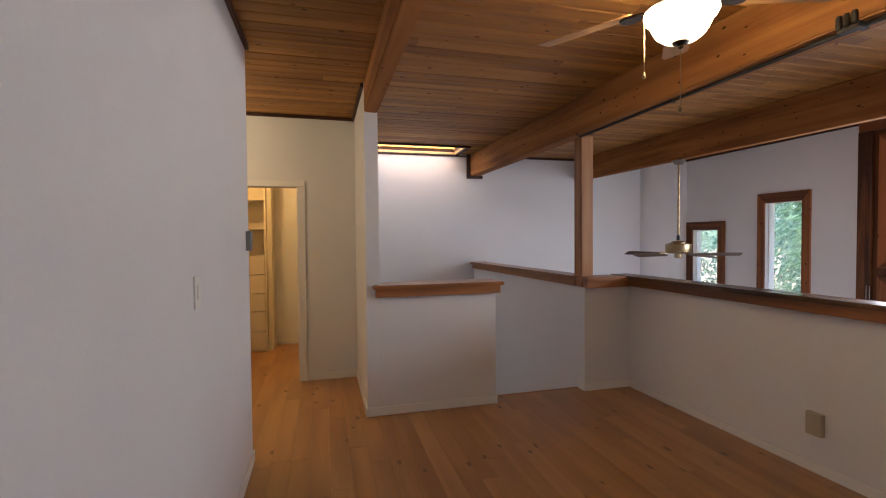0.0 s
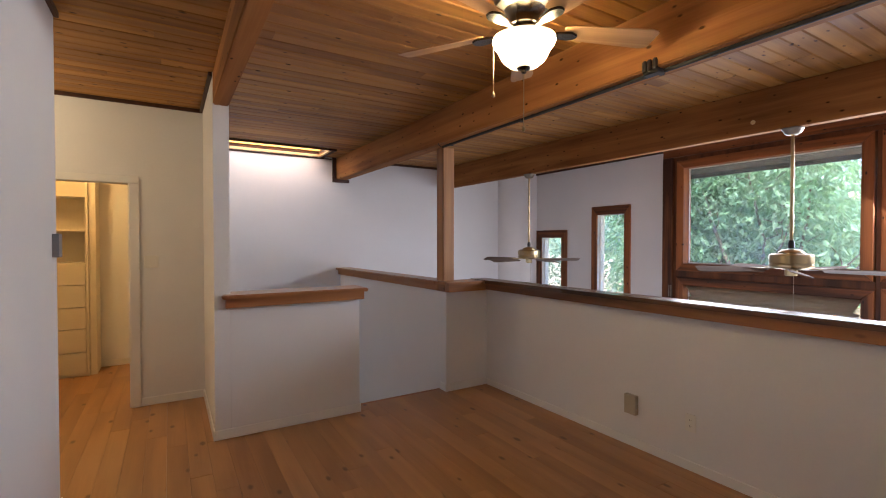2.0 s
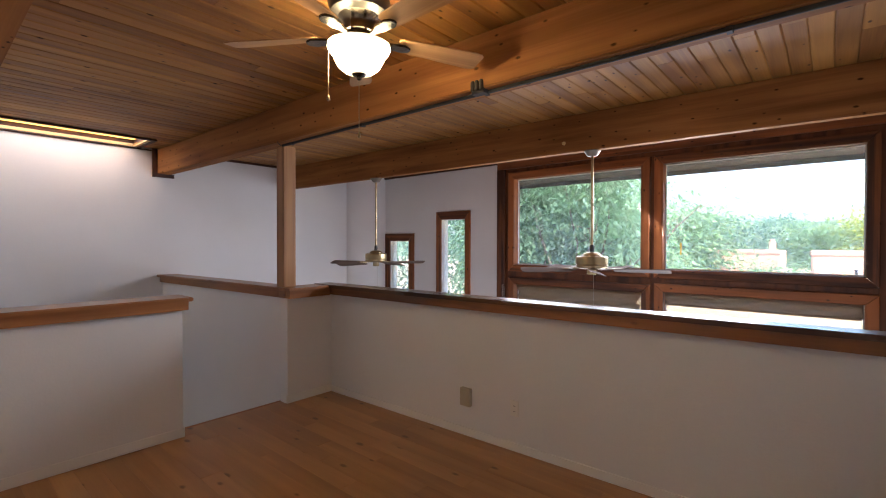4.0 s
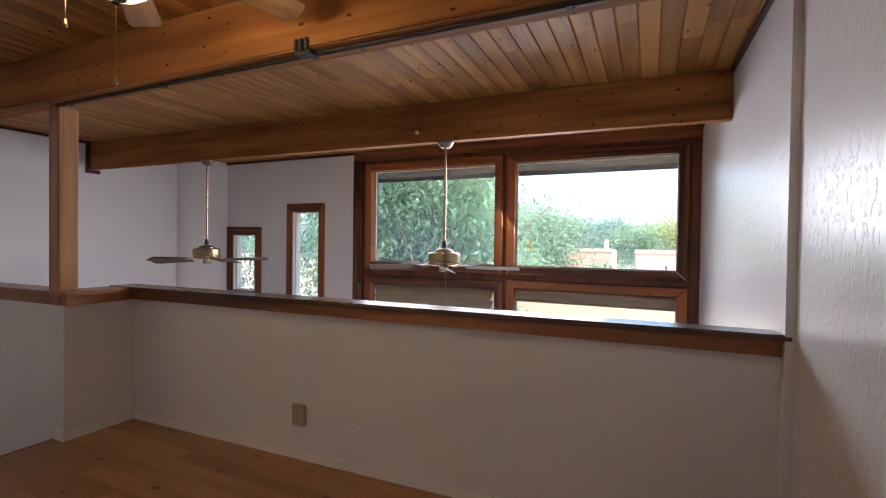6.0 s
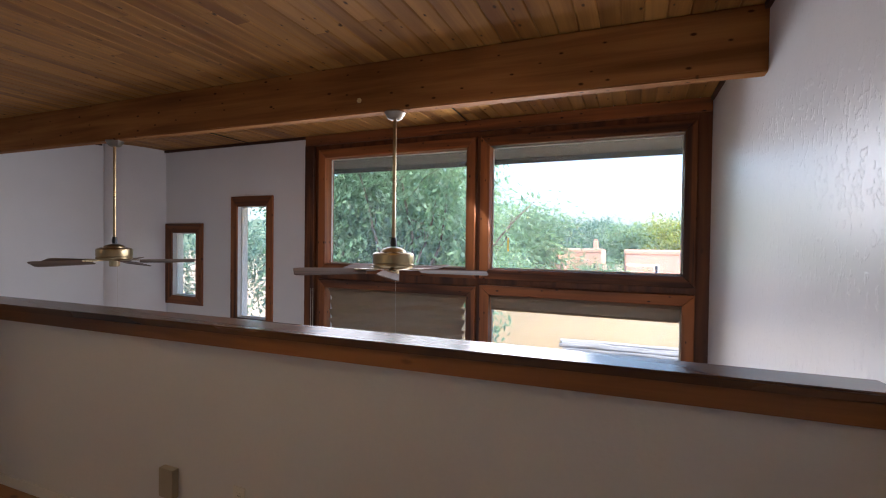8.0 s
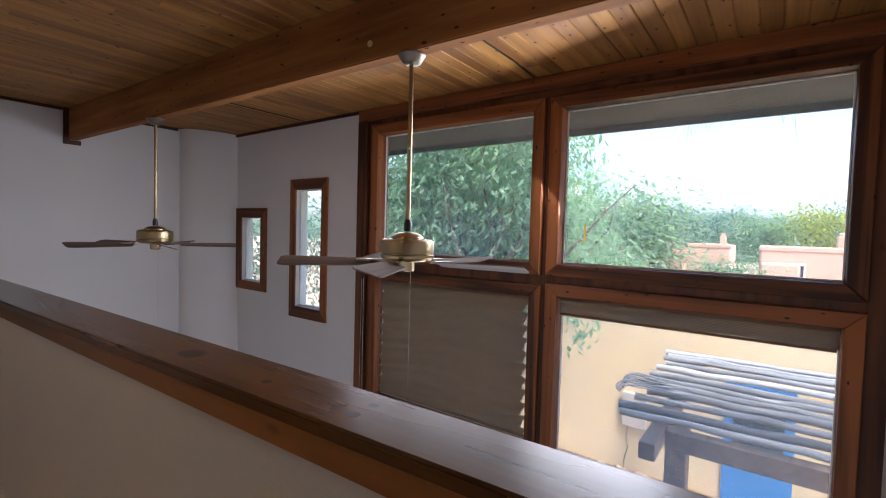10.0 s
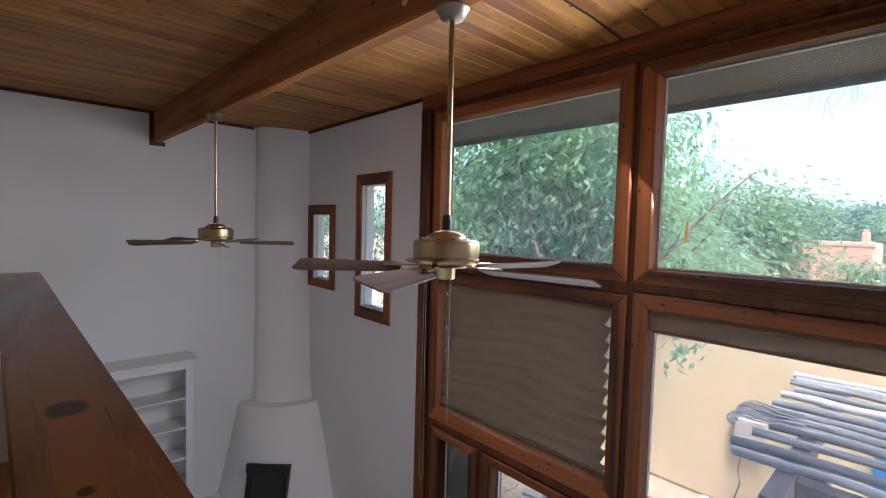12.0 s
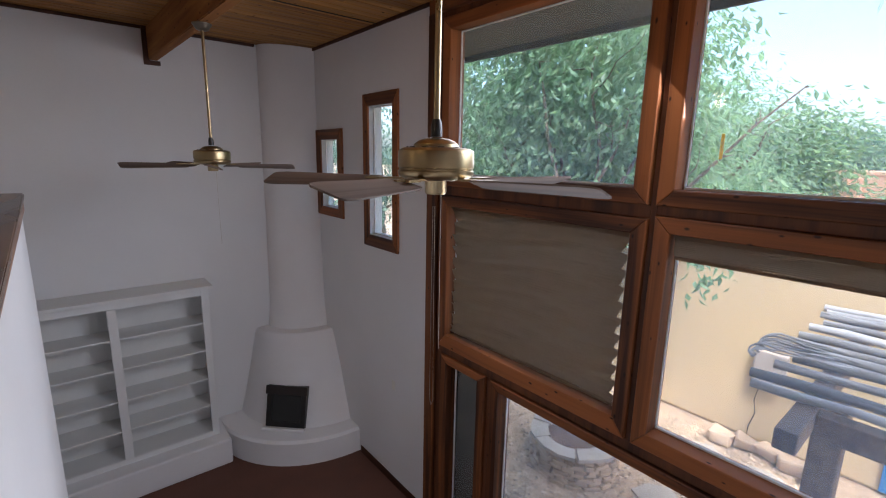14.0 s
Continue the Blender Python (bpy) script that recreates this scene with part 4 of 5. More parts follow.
pleated("pleated_blind", 1.66, 3.46, -0.325, 0.88, 6.03, "brown pleated fabric blind, lowered, with curling edges")
pleated("pleated_blind", -0.38, 1.388, 0.8, 0.905, 6.03, "brown pleated fabric blind, drawn up to the top", 0.01, 0.0)
cordthing = empty("blind_cord", (5.94, 3.66, 0.9), "looped blind cord hanging beside the window", "cord")
part("cord", tube([(0, 0.0, 0), (0, 0.005, -1.0), (0, 0.01, -2.05), (0, -0.02, -2.12), (0, -0.05, -2.05), (0, -0.035, -1.0), (0, -0.03, 0)], 0.0025, 6), CORD, cordthing)
TAPE = mat("yellow_tape", (0.75, 0.5, 0.08), 0.5, var=0.1, bump=0.0)
_tr = TAPE.node_tree.nodes.new("ShaderNodeBsdfTranslucent")
_tr.inputs["Color"].default_value = (0.85, 0.6, 0.1, 1)
TAPE.node_tree.links.new(_tr.outputs[0], TAPE.node_tree.nodes["Material Output"].inputs["Surface"])
thing("yellow_tape", box(6.160, 6.1685, 1.238, 1.255, 1.39, 1.535), TAPE, "strip of yellow tape stuck on the window glass", "tape")
thing("beam_plug", lathe([(0.014, -0.012), (0.018, -0.008), (0.018, 0.0)], 14), mat("pale_plug", (0.6, 0.42, 0.18), 0.5, var=0.1, bump=0.0), "small pale wooden plug in the beam", "plug").matrix_basis = Matrix.Translation((4.25, 1.854, 2.497)) @ Matrix.Rotation(radians(90), 4, "Y")
for pts in ([(4.36, 1.62, 2.752), (5.0, 1.622, 2.751), (5.5, 1.618, 2.752), (5.93, 1.64, 2.75)], [(4.37, 4.7, 2.752), (4.95, 4.71, 2.751), (5.94, 4.69, 2.75)]):
    w = thing("ceiling_wire", tube(pts, 0.006, 6), BLACK, "thin dark cable along the plank ceiling", "cable")

# ---- outside ----
GRAVEL = mat("gravel_ground", (0.46, 0.325, 0.21), 0.9, var=0.45, scale=6.0, fine=110.0, bump=1.0, bscale=60, dist=0.03)
STUCCO = mat("yellow_stucco", (0.57, 0.43, 0.245), 0.9, var=0.08, scale=0.8, bump=0.4, bscale=60, dist=0.004)
PINK = mat("pink_adobe", (0.54, 0.32, 0.22), 0.9, var=0.1, scale=0.5, bump=0.3)
LATILLA = wood("weathered_pole", (0.12, 0.113, 0.108), (0.33, 0.315, 0.305), 1, 0.8, knots=0.4, objrand=0.5, across=30)
TIMBER = wood("weathered_timber", (0.075, 0.047, 0.03), (0.24, 0.165, 0.115), 0, 0.85, knots=0.0, across=16, grain=0.2)
BLUE = mat("blue_paint", (0.03, 0.16, 0.4), 0.5, var=0.1)
DARKGLASS = mat("dark_window", (0.03, 0.035, 0.04), 0.1, var=0.2, bump=0.0)
STONE = mat("stacked_stone", (0.42, 0.3, 0.2), 0.85, var=0.3, scale=7, bump=0.7, bscale=40, dist=0.01, objrand=0.6)
FLAG = mat("flagstone", (0.42, 0.36, 0.295), 0.85, var=0.2, scale=4, bump=0.4, bscale=50, dist=0.005, objrand=0.3)
BARK = mat("bark", (0.16, 0.12, 0.09), 0.9, var=0.4, scale=12, bump=1.0, bscale=40, dist=0.02, stretch=(1, 1, 0.25))
TWIG = mat("bare_twig", (0.2, 0.16, 0.13), 0.9, var=0.3, bump=0.2)


def leaf_mat(name, base, var=0.5):
    m = mat(name, base, 0.45, var=var, scale=1.2, fine=8, bump=0.0, island=0.9)
    n, l = m.node_tree.nodes, m.node_tree.links
    p, out = n["Principled BSDF"], n["Material Output"]
    tr, mx = n.new("ShaderNodeBsdfTranslucent"), n.new("ShaderNodeMixShader")
    tr.inputs["Color"].default_value = (base[0] * 2.5, base[1] * 2.3, base[2] * 1.9, 1)
    mx.inputs[0].default_value = 0.5
    l.new(p.outputs[0], mx.inputs[1])
    l.new(tr.outputs[0], mx.inputs[2])
    l.new(mx.outputs[0], out.inputs["Surface"])
    return m


LEAF = leaf_mat("ash_leaf", (0.15, 0.24, 0.145))
LEAF_FAR = leaf_mat("far_leaf", (0.14, 0.215, 0.12), 0.4)
LEAF_YELLOW = leaf_mat("yellow_green_leaf", (0.2, 0.23, 0.04), 0.4)
LEAF_BLUE = leaf_mat("juniper_leaf", (0.085, 0.15, 0.11), 0.4)

thing("ground", box(6.146, 900, -500, 500, -3.0, -2.8), GRAVEL, "gravel yard reaching to the horizon", "ground", kind="structure")


def crown_mesh(rng, blobs, clumps, per, size, material, droop=0.5, spread=0.32):
    """Leaves in clumps round a crown of ellipsoids; each leaf is a folded blade of four triangles."""
    verts, faces = [], []
    for _ in range(clumps):
        cx, cy, cz, rx, ry, rz = rng.choices(blobs, weights=[b[3] * b[4] * b[5] for b in blobs])[0]
        d = Vector((rng.gauss(0, 1), rng.gauss(0, 1), rng.gauss(0, 1))).normalized() * rng.uniform(0.35, 1.05)
        c = Vector((cx + d.x * rx, cy + d.y * ry, cz + d.z * rz))
        lean = Vector((d.x, d.y, -droop)).normalized()
        s = spread * rng.uniform(0.6, 1.4)
        for _ in range(int(per * rng.uniform(0.6, 1.4))):
            p = c + Vector((rng.gauss(0, s), rng.gauss(0, s), rng.gauss(0, s * 0.7)))
            a = (lean + Vector((rng.uniform(-1, 1), rng.uniform(-1, 1), rng.uniform(-0.7, 0.5)))).normalized()
            b = a.cross(Vector((rng.uniform(-0.5, 0.5), rng.uniform(-0.5, 0.5), 1))).normalized()
            u = a.cross(b)
            n, w = size * rng.uniform(0.7, 1.3), size * rng.uniform(0.17, 0.26)
            k = len(verts)
            mid = p + a * n * 0.45
            verts += [p[:], (mid + b * w + u * w * 0.3)[:], (p + a * n + u * w * -0.4)[:], (mid - b * w + u * w * 0.3)[:], mid[:]]
            faces += [(k, k + 1, k + 4), (k + 1, k + 2, k + 4), (k + 2, k + 3, k + 4), (k + 3, k, k + 4)]
    me = bpy.data.meshes.new("crown")
    me.from_pydata(verts, [], faces)
    me.materials.append(material)
    return me


def limb(rng, a, b, r0, r1, bm, bends=5, wobble=0.12):
    a, b = Vector(a), Vector(b)
    pts = [a.lerp(b, i / bends) + Vector((rng.uniform(-1, 1), rng.uniform(-1, 1), rng.uniform(-0.5, 0.5))) * wobble * (0 < i < bends) for i in range(bends + 1)]
    tube(pts, [r0 + (r1 - r0) * i / bends for i in range(bends + 1)], 7, bm)
    return pts


def tree(name, base, fork, r, blobs, clumps, per, size, material, label, seed, droop=0.5, spread=0.32, group=""):
    rng = random.Random(seed)
    t = empty(name, base, label, "tree", group)
    bm = bmesh.new()
    top = Vector((fork[0], fork[1], fork[2])) - Vector(base)
    limb(rng, (0, 0, 0), top, r, r * 0.7, bm, 6, r * 0.5)
    for b in blobs:
        to = Vector(b[:3]) - Vector(base)
        pts = limb(rng, top, to + Vector((rng.uniform(-0.2, 0.2), rng.uniform(-0.2, 0.2), 0)), r * 0.36, r * 0.07, bm, 6, b[3] * 0.16)
        for k in (3, 4, 5, 6):
            q = pts[k] + Vector((rng.uniform(-1, 1) * b[3], rng.uniform(-1, 1) * b[4], rng.uniform(-0.3, 1) * b[5])) * 0.8
            limb(rng, pts[k], q, r * 0.09, r * 0.02, bm, 4, b[3] * 0.08)
    part("trunk", bm, BARK, t, "", True)
    moved = [(b[0] - base[0], b[1] - base[1], b[2] - base[2], *b[3:]) for b in blobs]
    c = new("crown", crown_mesh(rng, moved, clumps, per, size, material, droop, spread))
    c.parent = t
    return t


# the tree in the planter, its crown close to the upper panes
ash = tree("ash_tree", (8.42, 3.4, -2.8), (8.65, 3.75, -0.3), 0.13,
     [(9.6, 4.9, 1.9, 1.2, 1.4, 1.3), (9.4, 3.4, 2.3, 1.0, 1.1, 1.1), (10.4, 3.9, 1.2, 1.2, 1.4, 1.0), (9.0, 5.8, 1.3, 1.0, 1.1, 1.2), (10.2, 5.6, 2.6, 1.3, 1.3, 1.2),
      (9.6, 4.4, 0.4, 0.9, 1.5, 0.6), (9.5, 2.85, 1.3, 0.6, 0.6, 0.8), (9.7, 4.2, 3.4, 1.4, 1.6, 0.8), (10.6, 6.4, 1.2, 1.4, 1.6, 1.6), (11.2, 4.8, 2.4, 1.2, 1.8, 1.6),
      (9.6, 6.9, 2.9, 1.2, 1.3, 1.2), (9.4, 5.3, 3.6, 1.2, 1.5, 0.8), (9.5, 3.0, 3.1, 0.7, 0.7, 0.6), (9.8, 1.9, 2.25, 0.3, 0.35, 0.25)],
     1500, 20, 0.155, LEAF, "leafy ash tree rising from a stone planter", 3, 0.8, 0.22)
sprig = new("low_sprig", crown_mesh(random.Random(6), [(0.1, -1.33, 3.0, 0.22, 0.16, 0.3)], 6, 9, 0.14, LEAF, 0.9, 0.1))
sprig.parent = ash
tagged(sprig, kind="stuff")
tree("locust_tree", (15.5, 4.6, -2.8), (15.5, 4.5, 0.4), 0.16,
     [(15.0, 4.8, 2.4, 1.6, 1.4, 1.4), (15.4, 4.2, 1.2, 1.3, 1.0, 1.0), (16.0, 6.2, 1.6, 1.8, 1.6, 1.6), (15.2, 3.5, 2.2, 0.6, 0.5, 0.5), (14.6, 4.6, 0.2, 1.4, 1.4, 0.9), (15.0, 3.2, 0.0, 0.9, 0.6, 0.6)],
     340, 30, 0.13, LEAF, "leafy tree with thin bare branches beyond the yard", 8, 0.4, 0.4)
tree("backyard_tree", (13.5, 8.5, -2.8), (13.5, 8.6, -0.4), 0.17,
     [(13.2, 8.2, 1.8, 1.8, 2.0, 1.8), (13.6, 10.4, 1.2, 1.8, 2.0, 1.7), (13.0, 6.6, 0.6, 1.4, 1.4, 1.4), (13.4, 9.2, -0.4, 1.6, 2.4, 1.0), (13.8, 12.6, 0.6, 1.6, 1.6, 1.6)],
     420, 22, 0.19, LEAF_BLUE, "dense dark leafy tree behind the ash", 15, 0.5, 0.4)
tree("side_yard_tree", (12.5, 15.0, -2.8), (12.4, 14.8, -0.6), 0.17,
     [(12.2, 14.4, 1.6, 1.6, 2.0, 1.8), (11.6, 16.4, 1.0, 1.7, 1.8, 1.8), (12.6, 13.2, 0.0, 1.4, 1.6, 1.4), (11.8, 15.0, -0.6, 1.6, 2.2, 1.1), (10.6, 17.6, 0.4, 1.6, 1.6, 1.8)],
     300, 22, 0.19, LEAF_BLUE, "leafy tree standing beside the house", 23, 0.5, 0.4)
for i, (x, y, top, w, m, lab) in enumerate(((33, 8.6, 5.2, 3.8, LEAF_FAR, "rounded leafy tree beyond the yard"), (36, 6.9, 4.7, 3.2, LEAF_FAR, "rounded leafy tree beyond the yard"), (28, 12.5, 4.6, 3.8, LEAF_FAR, "rounded leafy tree beyond the yard"), (26, 7.4, 1.6, 2.2, LEAF_FAR, "bushy tree beyond the yard"),
                                            (29, 1.7, 0.6, 2.0, LEAF_FAR, "low leafy tree between the houses"),
                                            (62, -2.9, 5.0, 4.0, LEAF_YELLOW, "yellow-green tree behind the roofs"), (60, 1.2, 4.4, 3.2, LEAF_FAR, "grey-green tree behind the roofs"),
                                            (75, 12, 6.4, 6.0, LEAF_BLUE, "dark green tree in the distance"), (80, -7, 6.0, 6.0, LEAF_BLUE, "dark green tree in the distance"),
                                            (78, 5.0, 6.2, 6.0, LEAF_BLUE, "dark green tree in the distance"), (70, -14, 5.6, 6.0, LEAF_FAR, "leafy tree in the distance"))):
    h = top + 2.8
    tree("far_tree", (x, y, -2.8), (x, y, -2.8 + h * 0.35), 0.02 * h,
         [(x - w * 0.2, y + w * 0.4, top - h * 0.32, w * 0.55, w * 0.55, h * 0.3), (x, y - w * 0.45, top - h * 0.36, w * 0.55, w * 0.5, h * 0.32), (x, y, top - h * 0.25, w * 0.6, w * 0.6, h * 0.25), (x, y, top - h * 0.6, w * 0.7, w * 0.8, h * 0.25)],
         170, 14, 0.055 * h + 0.1, m, lab, 20 + i, 0.2, 0.09 * h, "trees beyond the yard")
rng = random.Random(77)
bm = bmesh.new()
for i in range(26):
    y = rng.uniform(-220, 260)
    x = rng.uniform(110, 150)
    bmesh.ops.create_icosphere(bm, subdivisions=3, radius=1, matrix=Matrix.LocRotScale((x, y, -2.5), None, (rng.uniform(8, 14), rng.uniform(10, 20), rng.uniform(8.5, 11.0))))
for v in bm.verts:
    v.co += noise.noise_vector(v.co * 0.35) * 1.6 + noise.noise_vector(v.co * 1.1) * 0.7
thing("far_woods", bm, mat("far_woods_green", (0.1, 0.14, 0.09), 0.9, var=0.4, scale=0.3, fine=2.0, bump=0.5, bscale=1.5, dist=0.4), "hazy green belt of distant woods", "woods", kind="stuff")
bs = empty("bare_tree", (13.2, -0.6, -2.8), "tree with thin bare twigs hanging over the yard", "tree")
bm = bmesh.new()
bt = random.Random(5)
limb(bt, (0, -2.2, 0), (0.2, -2.0, 4.0), 0.12, 0.09, bm, 5, 0.06)
limb(bt, (0.2, -2.0, 4.0), (0.0, 0.3, 8.6), 0.09, 0.05, bm, 6, 0.15)
for i in range(16):
    s = Vector((0.0 + bt.uniform(-0.5, 0.5), 0.9 + bt.uniform(-1.0, 1.0), 8.2 + bt.uniform(-0.5, 0.5)))
    e = s + Vector((bt.uniform(-0.7, 0.5), bt.uniform(-0.5, 0.7), -bt.uniform(0.9, 1.9)))
    limb(bt, (0.0, 0.3, 8.6), s, 0.016, 0.01, bm, 3, 0.1)
    pts = limb(bt, s, e, 0.011, 0.004, bm, 5, 0.12)
    for k in (2, 3, 4):
        limb(bt, pts[k], pts[k] + Vector((bt.uniform(-0.3, 0.3), bt.uniform(-0.3, 0.3), -bt.uniform(0.1, 0.5))), 0.005, 0.003, bm, 2, 0.04)
part("branches", bm, TWIG, bs)


# the yellow neighbouring house with its pole-roofed porch
nh = empty("neighbour_house", (10.9, 0, -2.8), "yellow stucco house wall with a blue-framed door", "house")


def npart(name, bm, material, parent=nh, label="", smooth=False):
    bmesh.ops.transform(bm, matrix=Matrix.Translation((-10.9, 0, 2.8)), verts=bm.verts)
    return part(name, bm, material, parent, label, smooth)


npart("wall", box(10.9, 14.5, -14, 4.6, -2.8, 0.42, 0.06), STUCCO)
nd = npart("door", box(10.86, 10.899, -0.4, 0.5, -2.75, -0.75, 0.006), BLUE, label="blue painted door frame")
npart("door_glass", box(10.85, 10.8595, -0.28, 0.38, -1.9, -0.85), DARKGLASS, nd)
nw = npart("window", box(10.86, 10.899, -2.2, -0.9, -1.9, -0.85, 0.006), BLUE, label="blue painted window frame")
npart("window_glass", box(10.85, 10.8595, -2.1, -1.6, -1.8, -0.95), DARKGLASS, nw)
npart("window_glass", box(10.85, 10.8595, -1.5, -1.0, -1.8, -0.95), DARKGLASS, nw)

pg = empty("pole_pergola", (7.3, 1.0, -2.8), "porch roof of grey weathered poles on rough timbers", "pergola")


def gpart(name, bm, material, label="", smooth=False):
    bmesh.ops.transform(bm, matrix=Matrix.Translation((-7.3, -1.0, 2.8)), verts=bm.verts)
    return part(name, bm, material, pg, label, smooth)


rp = random.Random(12)
for x, y0 in ((10.45, 1.31), (10.2, 1.24), (10.02, 1.27), (9.7, 1.18), (9.43, 1.25), (8.99, 1.25), (8.76, 1.22), (8.5, 1.25), (8.27, 1.13), (7.96, 1.2), (7.6, 1.28), (7.36, 1.21)):
    r = rp.uniform(0.032, 0.047)
    bow = rp.uniform(-0.05, 0.05)
    pts = [(x + bow * math.sin(k * 0.5) + rp.uniform(-0.018, 0.018) + 0.015 * k, y0 - 0.31 * k, -0.4 + rp.uniform(-0.012, 0.014)) for k in range(13)]
    gpart("pole", tube(pts, [r * (1.05 - 0.02 * k) * rp.uniform(0.88, 1.1) for k in range(13)], 10), LATILLA, "", True)
gpart("rafter", box(6.88, 10.89, 0.765, 0.91, -0.62, -0.456, 0.012), TIMBER, "squared timber with a dark cut end")
gpart("rafter", box(6.88, 10.89, -1.8, -1.65, -0.62, -0.456, 0.012), TIMBER)
gpart("header", box(7.34, 7.49, -1.649, 0.764, -0.66, -0.47, 0.012), TIMBER)
gpart("porch_post", box(7.95, 8.2, 0.64, 0.86, -2.8, -0.621, 0.02), TIMBER, "weathered square porch post")
gpart("porch_post", box(7.95, 8.2, -1.84, -1.62, -2.8, -0.621, 0.02), TIMBER, "weathered square porch post")
bn = empty("branch_bundle", (8.02, 1.2, -0.345), "bundle of thin grey branches on the porch roof", "branches")
for i in range(13):
    lean, lift, ahead = rp.uniform(-0.24, 0.3), rp.uniform(0.02, 0.1), rp.uniform(0.15, 0.6)
    curl = [(lean + 0.1 * math.cos(k) + rp.uniform(-0.02, 0.02), 0.06 + 0.11 * math.sin(k), 0.02 + lift * (0.6 + 0.5 * math.cos(k))) for k in (2.6, 2.0, 1.4, 0.8, 0.2)]
    run = [(curl[-1][0] + 0.04 * k + rp.uniform(-0.03, 0.03), curl[-1][1] - ahead * k / 4, max(0.02, curl[-1][2] - lift * 0.25 * k)) for k in range(1, 5)]
    part("branch", tube(curl + run, [rp.uniform(0.006, 0.012)] * 9, 6), LATILLA, bn, "", True)
mb = empty("meter_box", (10.87, 1.84, -1.62), "grey metal meter box with a loose cable on the wall", "meter box")
part("case", box(-0.08, 0.029, -0.2, 0.2, -0.3, 0.3, 0.015), mat("meter_grey", (0.4, 0.34, 0.3), 0.6, var=0.15), mb)
part("cable", tube([(-0.03, 0.1, -0.3), (-0.03, 0.13, -0.5), (-0.03, 0.09, -0.7), (-0.03, 0.15, -0.95), (-0.03, 0.14, -1.3)], 0.009, 6), BLACK, mb)

# planter ring of stacked stones round the trunk, loose edging stones and flagstones
pl = empty("stone_planter", (8.28, 3.34, -2.8), "round planter of stacked buff stones with flat coping", "planter")
rs = random.Random(9)
stones = []
for k in range(4):
    bm = box(-0.11, 0.11, -0.09, 0.09, -0.05, 0.05, 0.018)
    for v in bm.verts:
        v.co += noise.noise_vector(v.co * 9 + Vector((k * 7, 0, 0))) * 0.02
    stones.append(mesh_of("stone", bm, STONE))
for row in range(7):
    a = rs.uniform(0, 0.3)
    last = a + 2 * math.pi
    while a < last - 0.12:
        step = rs.uniform(0.2, 0.46)
        s = new("stone", rs.choice(stones))
        s.parent = pl
        mid, r = a + step / 2, 0.52 + rs.uniform(-0.018, 0.012)
        s.matrix_basis = Matrix.Translation((r * math.cos(mid), r * math.sin(mid), 0.03 + 0.058 * row)) @ Matrix.Rotation(mid + math.pi / 2 + rs.uniform(-0.1, 0.1), 4, "Z") @ Matrix.Diagonal((step * 0.54 / 0.23, rs.uniform(0.75, 1.0), rs.uniform(0.5, 0.66), 1))
        a += step
cut = 0.0
while cut < 2 * math.pi - 0.25:
    a0 = cut + 0.025
    cut = min(2 * math.pi, cut + rs.uniform(0.55, 1.15))
    if 2 * math.pi - cut < 0.3:
        cut = 2 * math.pi
    a1 = cut - 0.025
    ro, ri = 0.6 + rs.uniform(-0.03, 0.03), 0.38 + rs.uniform(-0.03, 0.04)
    ring = [a0 + (a1 - a0) * k / 3 for k in range(4)]
    pts = [(ro * rs.uniform(0.97, 1.04) * math.cos(k), ro * rs.uniform(0.97, 1.04) * math.sin(k)) for k in ring] + [(ri * math.cos(k), ri * math.sin(k)) for k in reversed(ring)]
    z = 0.425 + rs.uniform(-0.008, 0.012)
    part("coping_stone", prism(pts, z, z + 0.045), FLAG, pl)
part("soil", lathe([(0.45, 0.1), (0.45, 0.36), (0.25, 0.4), (0.02, 0.41)], 24), mat("planter_soil", (0.16, 0.1, 0.07), 0.95, var=0.5, scale=14, bump=1.0, bscale=50, dist=0.03), pl)
for i in range(5):
    bm = box(-0.15, 0.15, -0.11, 0.11, -0.08, 0.12, 0.035)
    for v in bm.verts:
        v.co += noise.noise_vector(v.co * 5 + Vector((i * 3.1, 0, 0))) * 0.06
    s = thing("edging_stone", bm, STONE, "rough buff edging stone along the stucco wall", "stone", "edging stones")
    s.matrix_basis = Matrix.Translation((10.45 + 0.12 * math.sin(i), 2.2 - 0.29 * i, -2.72)) @ Matrix.Rotation(radians(90 + 20 * math.sin(i * 2.3)), 4, "Z")
for i in range(14):
    n = rs.randint(5, 7)
    pts = [(rs.uniform(0.24, 0.36) * math.cos(2 * math.pi * k / n), rs.uniform(0.24, 0.36) * math.sin(2 * math.pi * k / n)) for k in range(n)]
    f = thing("paving_slab", prism(pts, 0, 0.03), FLAG, "irregular grey flagstone laid in gravel", "flagstone", "flagstones in the yard")
    f.location = (8.5 + (i % 3) * 0.72 + rs.uniform(-0.05, 0.05), 2.2 - (i // 3) * 0.7 + rs.uniform(-0.05, 0.05), -2.8)
rs = random.Random(31)
vs, fs = [], []
for i in range(5200):
    x, y, s = rs.uniform(6.6, 10.6), rs.uniform(1.2, 5.2), rs.uniform(0.012, 0.035)
    k = len(vs)
    vs += [(x + s * rs.uniform(0.6, 1.2), y, -2.8), (x, y + s * rs.uniform(0.6, 1.2), -2.8), (x - s * rs.uniform(0.6, 1.2), y, -2.8), (x, y - s, -2.8), (x + s * rs.uniform(-0.3, 0.3), y, -2.8 + s * rs.uniform(0.4, 0.8))]
    fs += [(k, k + 1, k + 4), (k + 1, k + 2, k + 4), (k + 2, k + 3, k + 4), (k + 3, k, k + 4)]
me = bpy.data.meshes.new("gravel")
me.from_pydata(vs, [], fs)
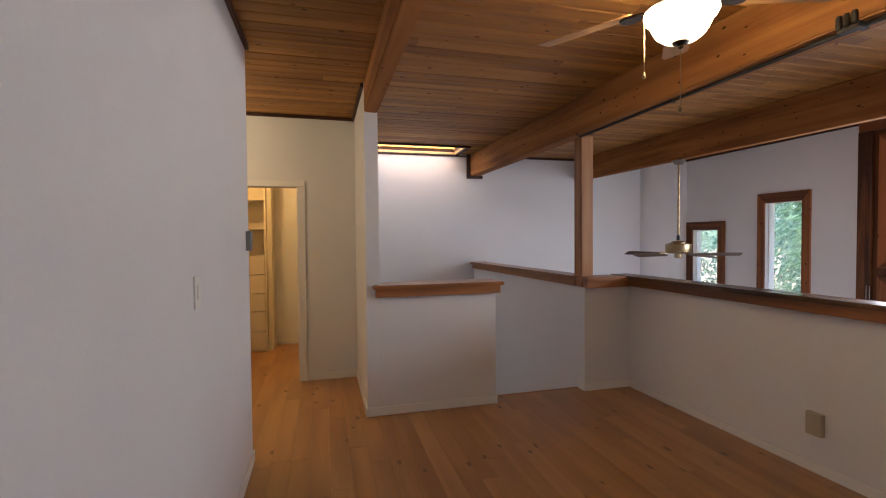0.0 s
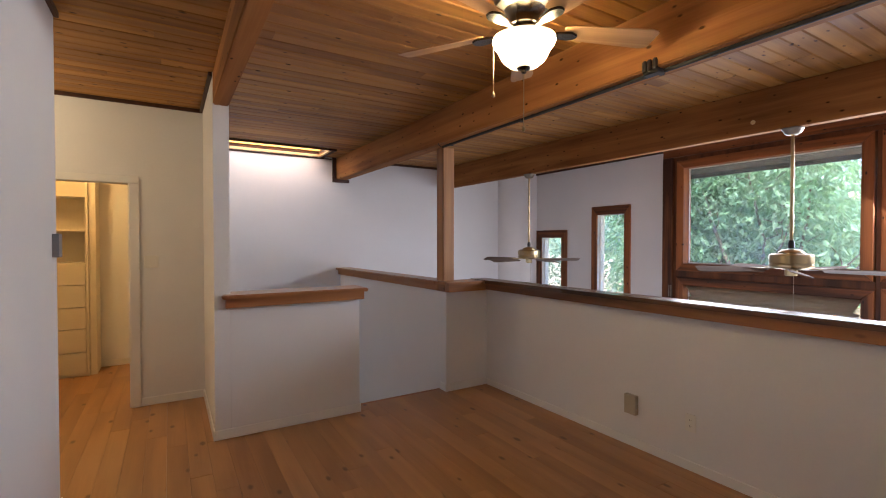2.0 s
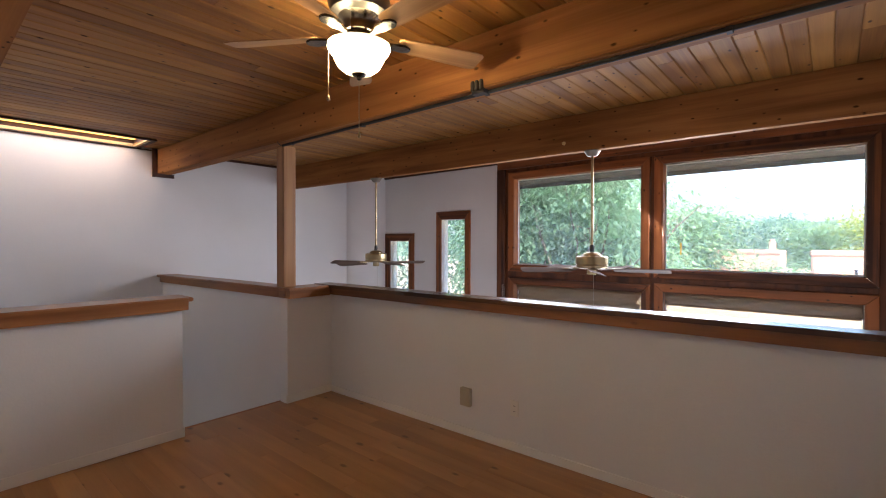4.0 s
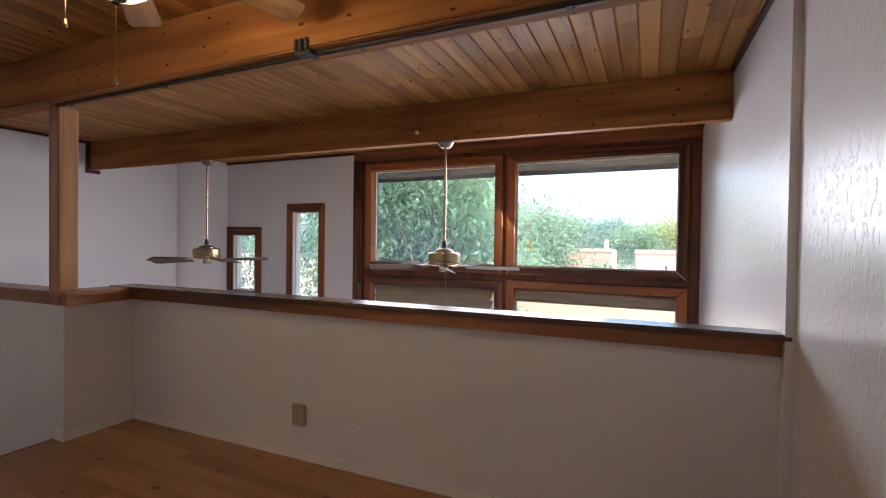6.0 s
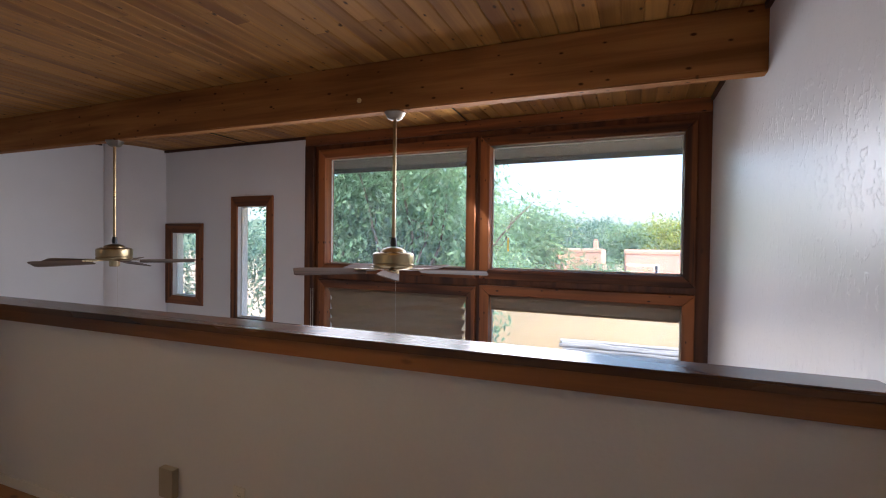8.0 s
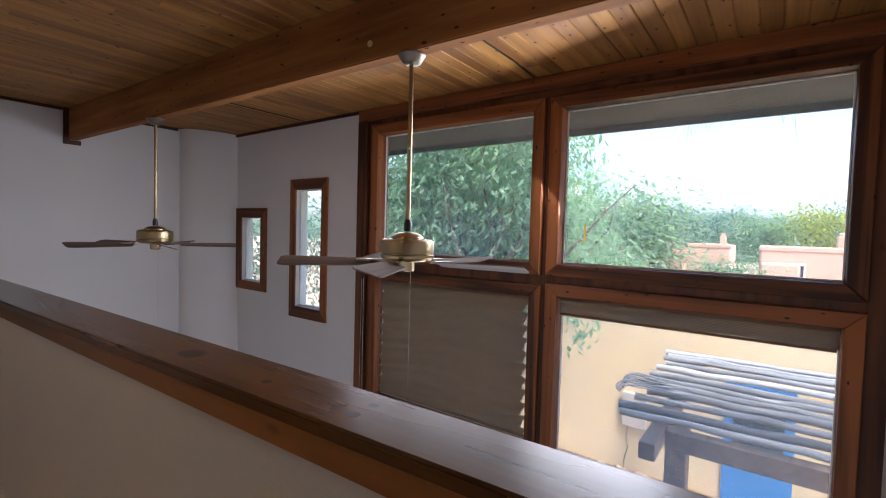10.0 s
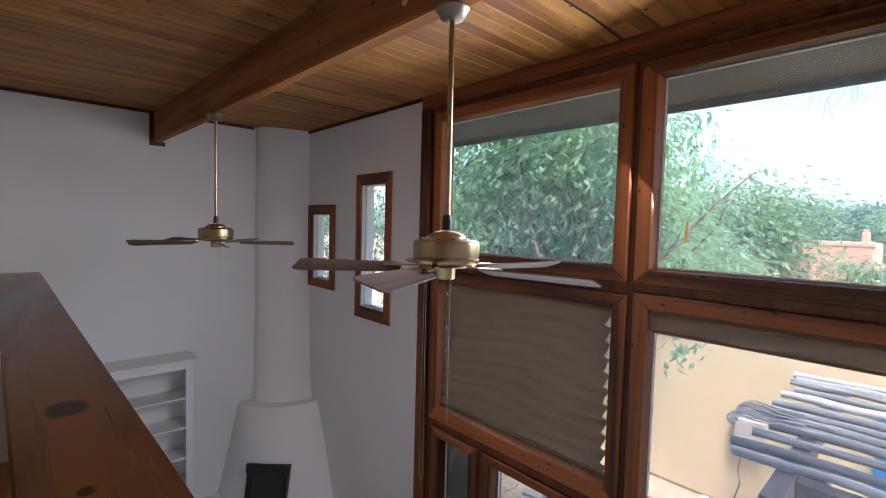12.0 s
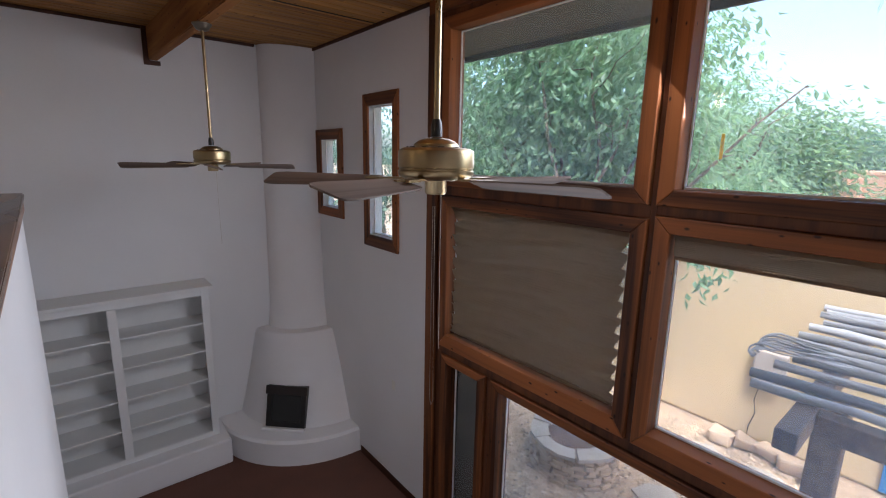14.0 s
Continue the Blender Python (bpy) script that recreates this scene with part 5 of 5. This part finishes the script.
me.materials.append(mat("loose_gravel", (0.43, 0.32, 0.22), 0.9, var=0.5, island=0.9, bump=0.0))
tagged(new("gravel", me), "loose tan gravel round the planter", "gravel", kind="stuff")


# far adobe houses
def adobe(x, y, w, d, top, chimney, windows, label):
    h = empty("adobe_house", (x, y, -2.8), label, "house", "adobe houses beyond the yard")
    part("wall", box(0, d, -w / 2, w / 2, 0, top + 2.8, 0.12), PINK, h)
    part("parapet", box(-0.05, 0.4, -w / 2 - 0.04, w / 2 + 0.04, top + 2.55, top + 2.9, 0.09), PINK, h)
    part("annex", box(-1.2, 0, w * 0.1, w * 0.48, 0, (top + 2.8) * 0.78, 0.12), PINK, h)
    if chimney:
        c = part("chimney", box(0.6, 1.0, chimney - 0.2, chimney + 0.2, top + 2.8, top + 3.5, 0.06), PINK, h)
        part("chimney_cap", box(0.68, 0.92, chimney - 0.12, chimney + 0.12, top + 3.5, top + 3.68, 0.03), PINK, c)
    for a, z in windows:
        wd = part("window", box(-0.06, -0.001, a - 0.7, a + 0.7, z, z + 1.1, 0.01), TRIM_WHITE, h, "white framed window")
        part("window_pane", box(-0.07, -0.061, a - 0.62, a - 0.05, z + 0.08, z + 1.02), DARKGLASS, wd)
        part("window_pane", box(-0.07, -0.061, a + 0.05, a + 0.62, z + 0.08, z + 1.02), DARKGLASS, wd)


adobe(40, 4.75, 4.4, 6, 1.0, -1.7, [], "salmon adobe house with a chimney among trees")
adobe(34, -1.6, 4.6, 6, 1.05, -1.3, [(0.9, 1.9)], "salmon adobe house with white windows and a chimney")
adobe(42, 9.6, 2.4, 3, 0.2, 0, [], "low salmon adobe shed")


# ---- loft floor boards ----
def plank_floor(parent_label):
    rng = random.Random(21)
    fl = empty("floor", (0, 0, 0), parent_label, "floor", kind="structure")
    w = 0.128
    meshes = {}

    def board(x0, x1, y0, y1):
        key = (round(x1 - x0, 3), round(y1 - y0, 2))
        if key not in meshes:
            a, b = key[0] / 2 - 0.0004, key[1] / 2 - 0.0004
            c = 0.0012
            vs = [(-a, -b, -0.012), (a, -b, -0.012), (a, b, -0.012), (-a, b, -0.012), (-a, -b, -c), (a, -b, -c), (a, b, -c), (-a, b, -c), (-a + c, -b + c, 0), (a - c, -b + c, 0), (a - c, b - c, 0), (-a + c, b - c, 0)]
            fs = [(8, 9, 10, 11)] + [(k, (k + 1) % 4, (k + 1) % 4 + 4, k + 4) for k in range(4)] + [(k + 4, (k + 1) % 4 + 4, (k + 1) % 4 + 8, k + 8) for k in range(4)]
            me = bpy.data.meshes.new("plank")
            me.from_pydata(vs, [], fs)
            me.materials.append(FLOORWOOD)
            meshes[key] = me
        ob = new("plank", meshes[key])
        ob.parent = fl
        ob.location = ((x0 + x1) / 2, (y0 + y1) / 2, 0)

    x = -2.28
    while x < 3.02:
        x1 = min(x + w, 3.024)
        lo, hi = -0.69, 3.7
        if x1 < -0.6:
            lo, hi = 3.17, FAR
        elif x1 <= 0.345:
            hi = 4.86 if x1 <= -1.0 or x > -0.26 else FAR
        elif x >= 1.476 and x < 2.4:
            hi = 3.87
        elif x >= 2.4:
            hi = 3.769 if x1 < 2.911 else min(3.769, max(-0.5, round(3.769 - (x - 2.911) / 0.0266, 2)))
        else:
            hi = 3.715
        y = lo
        first = rng.uniform(0.3, 1.2)
        while y < hi - 0.001:
            y1 = min(hi, y + (first if y == lo else round(rng.uniform(0.7, 1.9), 1)))
            if hi - y1 < 0.25:
                y1 = hi
            board(x, x1, y, y1)
            y = y1
        x = x1
    board(0.28, 0.335, 3.716, 4.86)
    board(1.478, 1.56, 3.716, 3.87)
    part("stair_nosing", box(1.479, 2.408, 3.8705, 3.905, -0.03, 0.002, 0.008), CAPWOOD_X, fl, "rounded stair nosing")


plank_floor("honey oak plank floor with a satin finish")
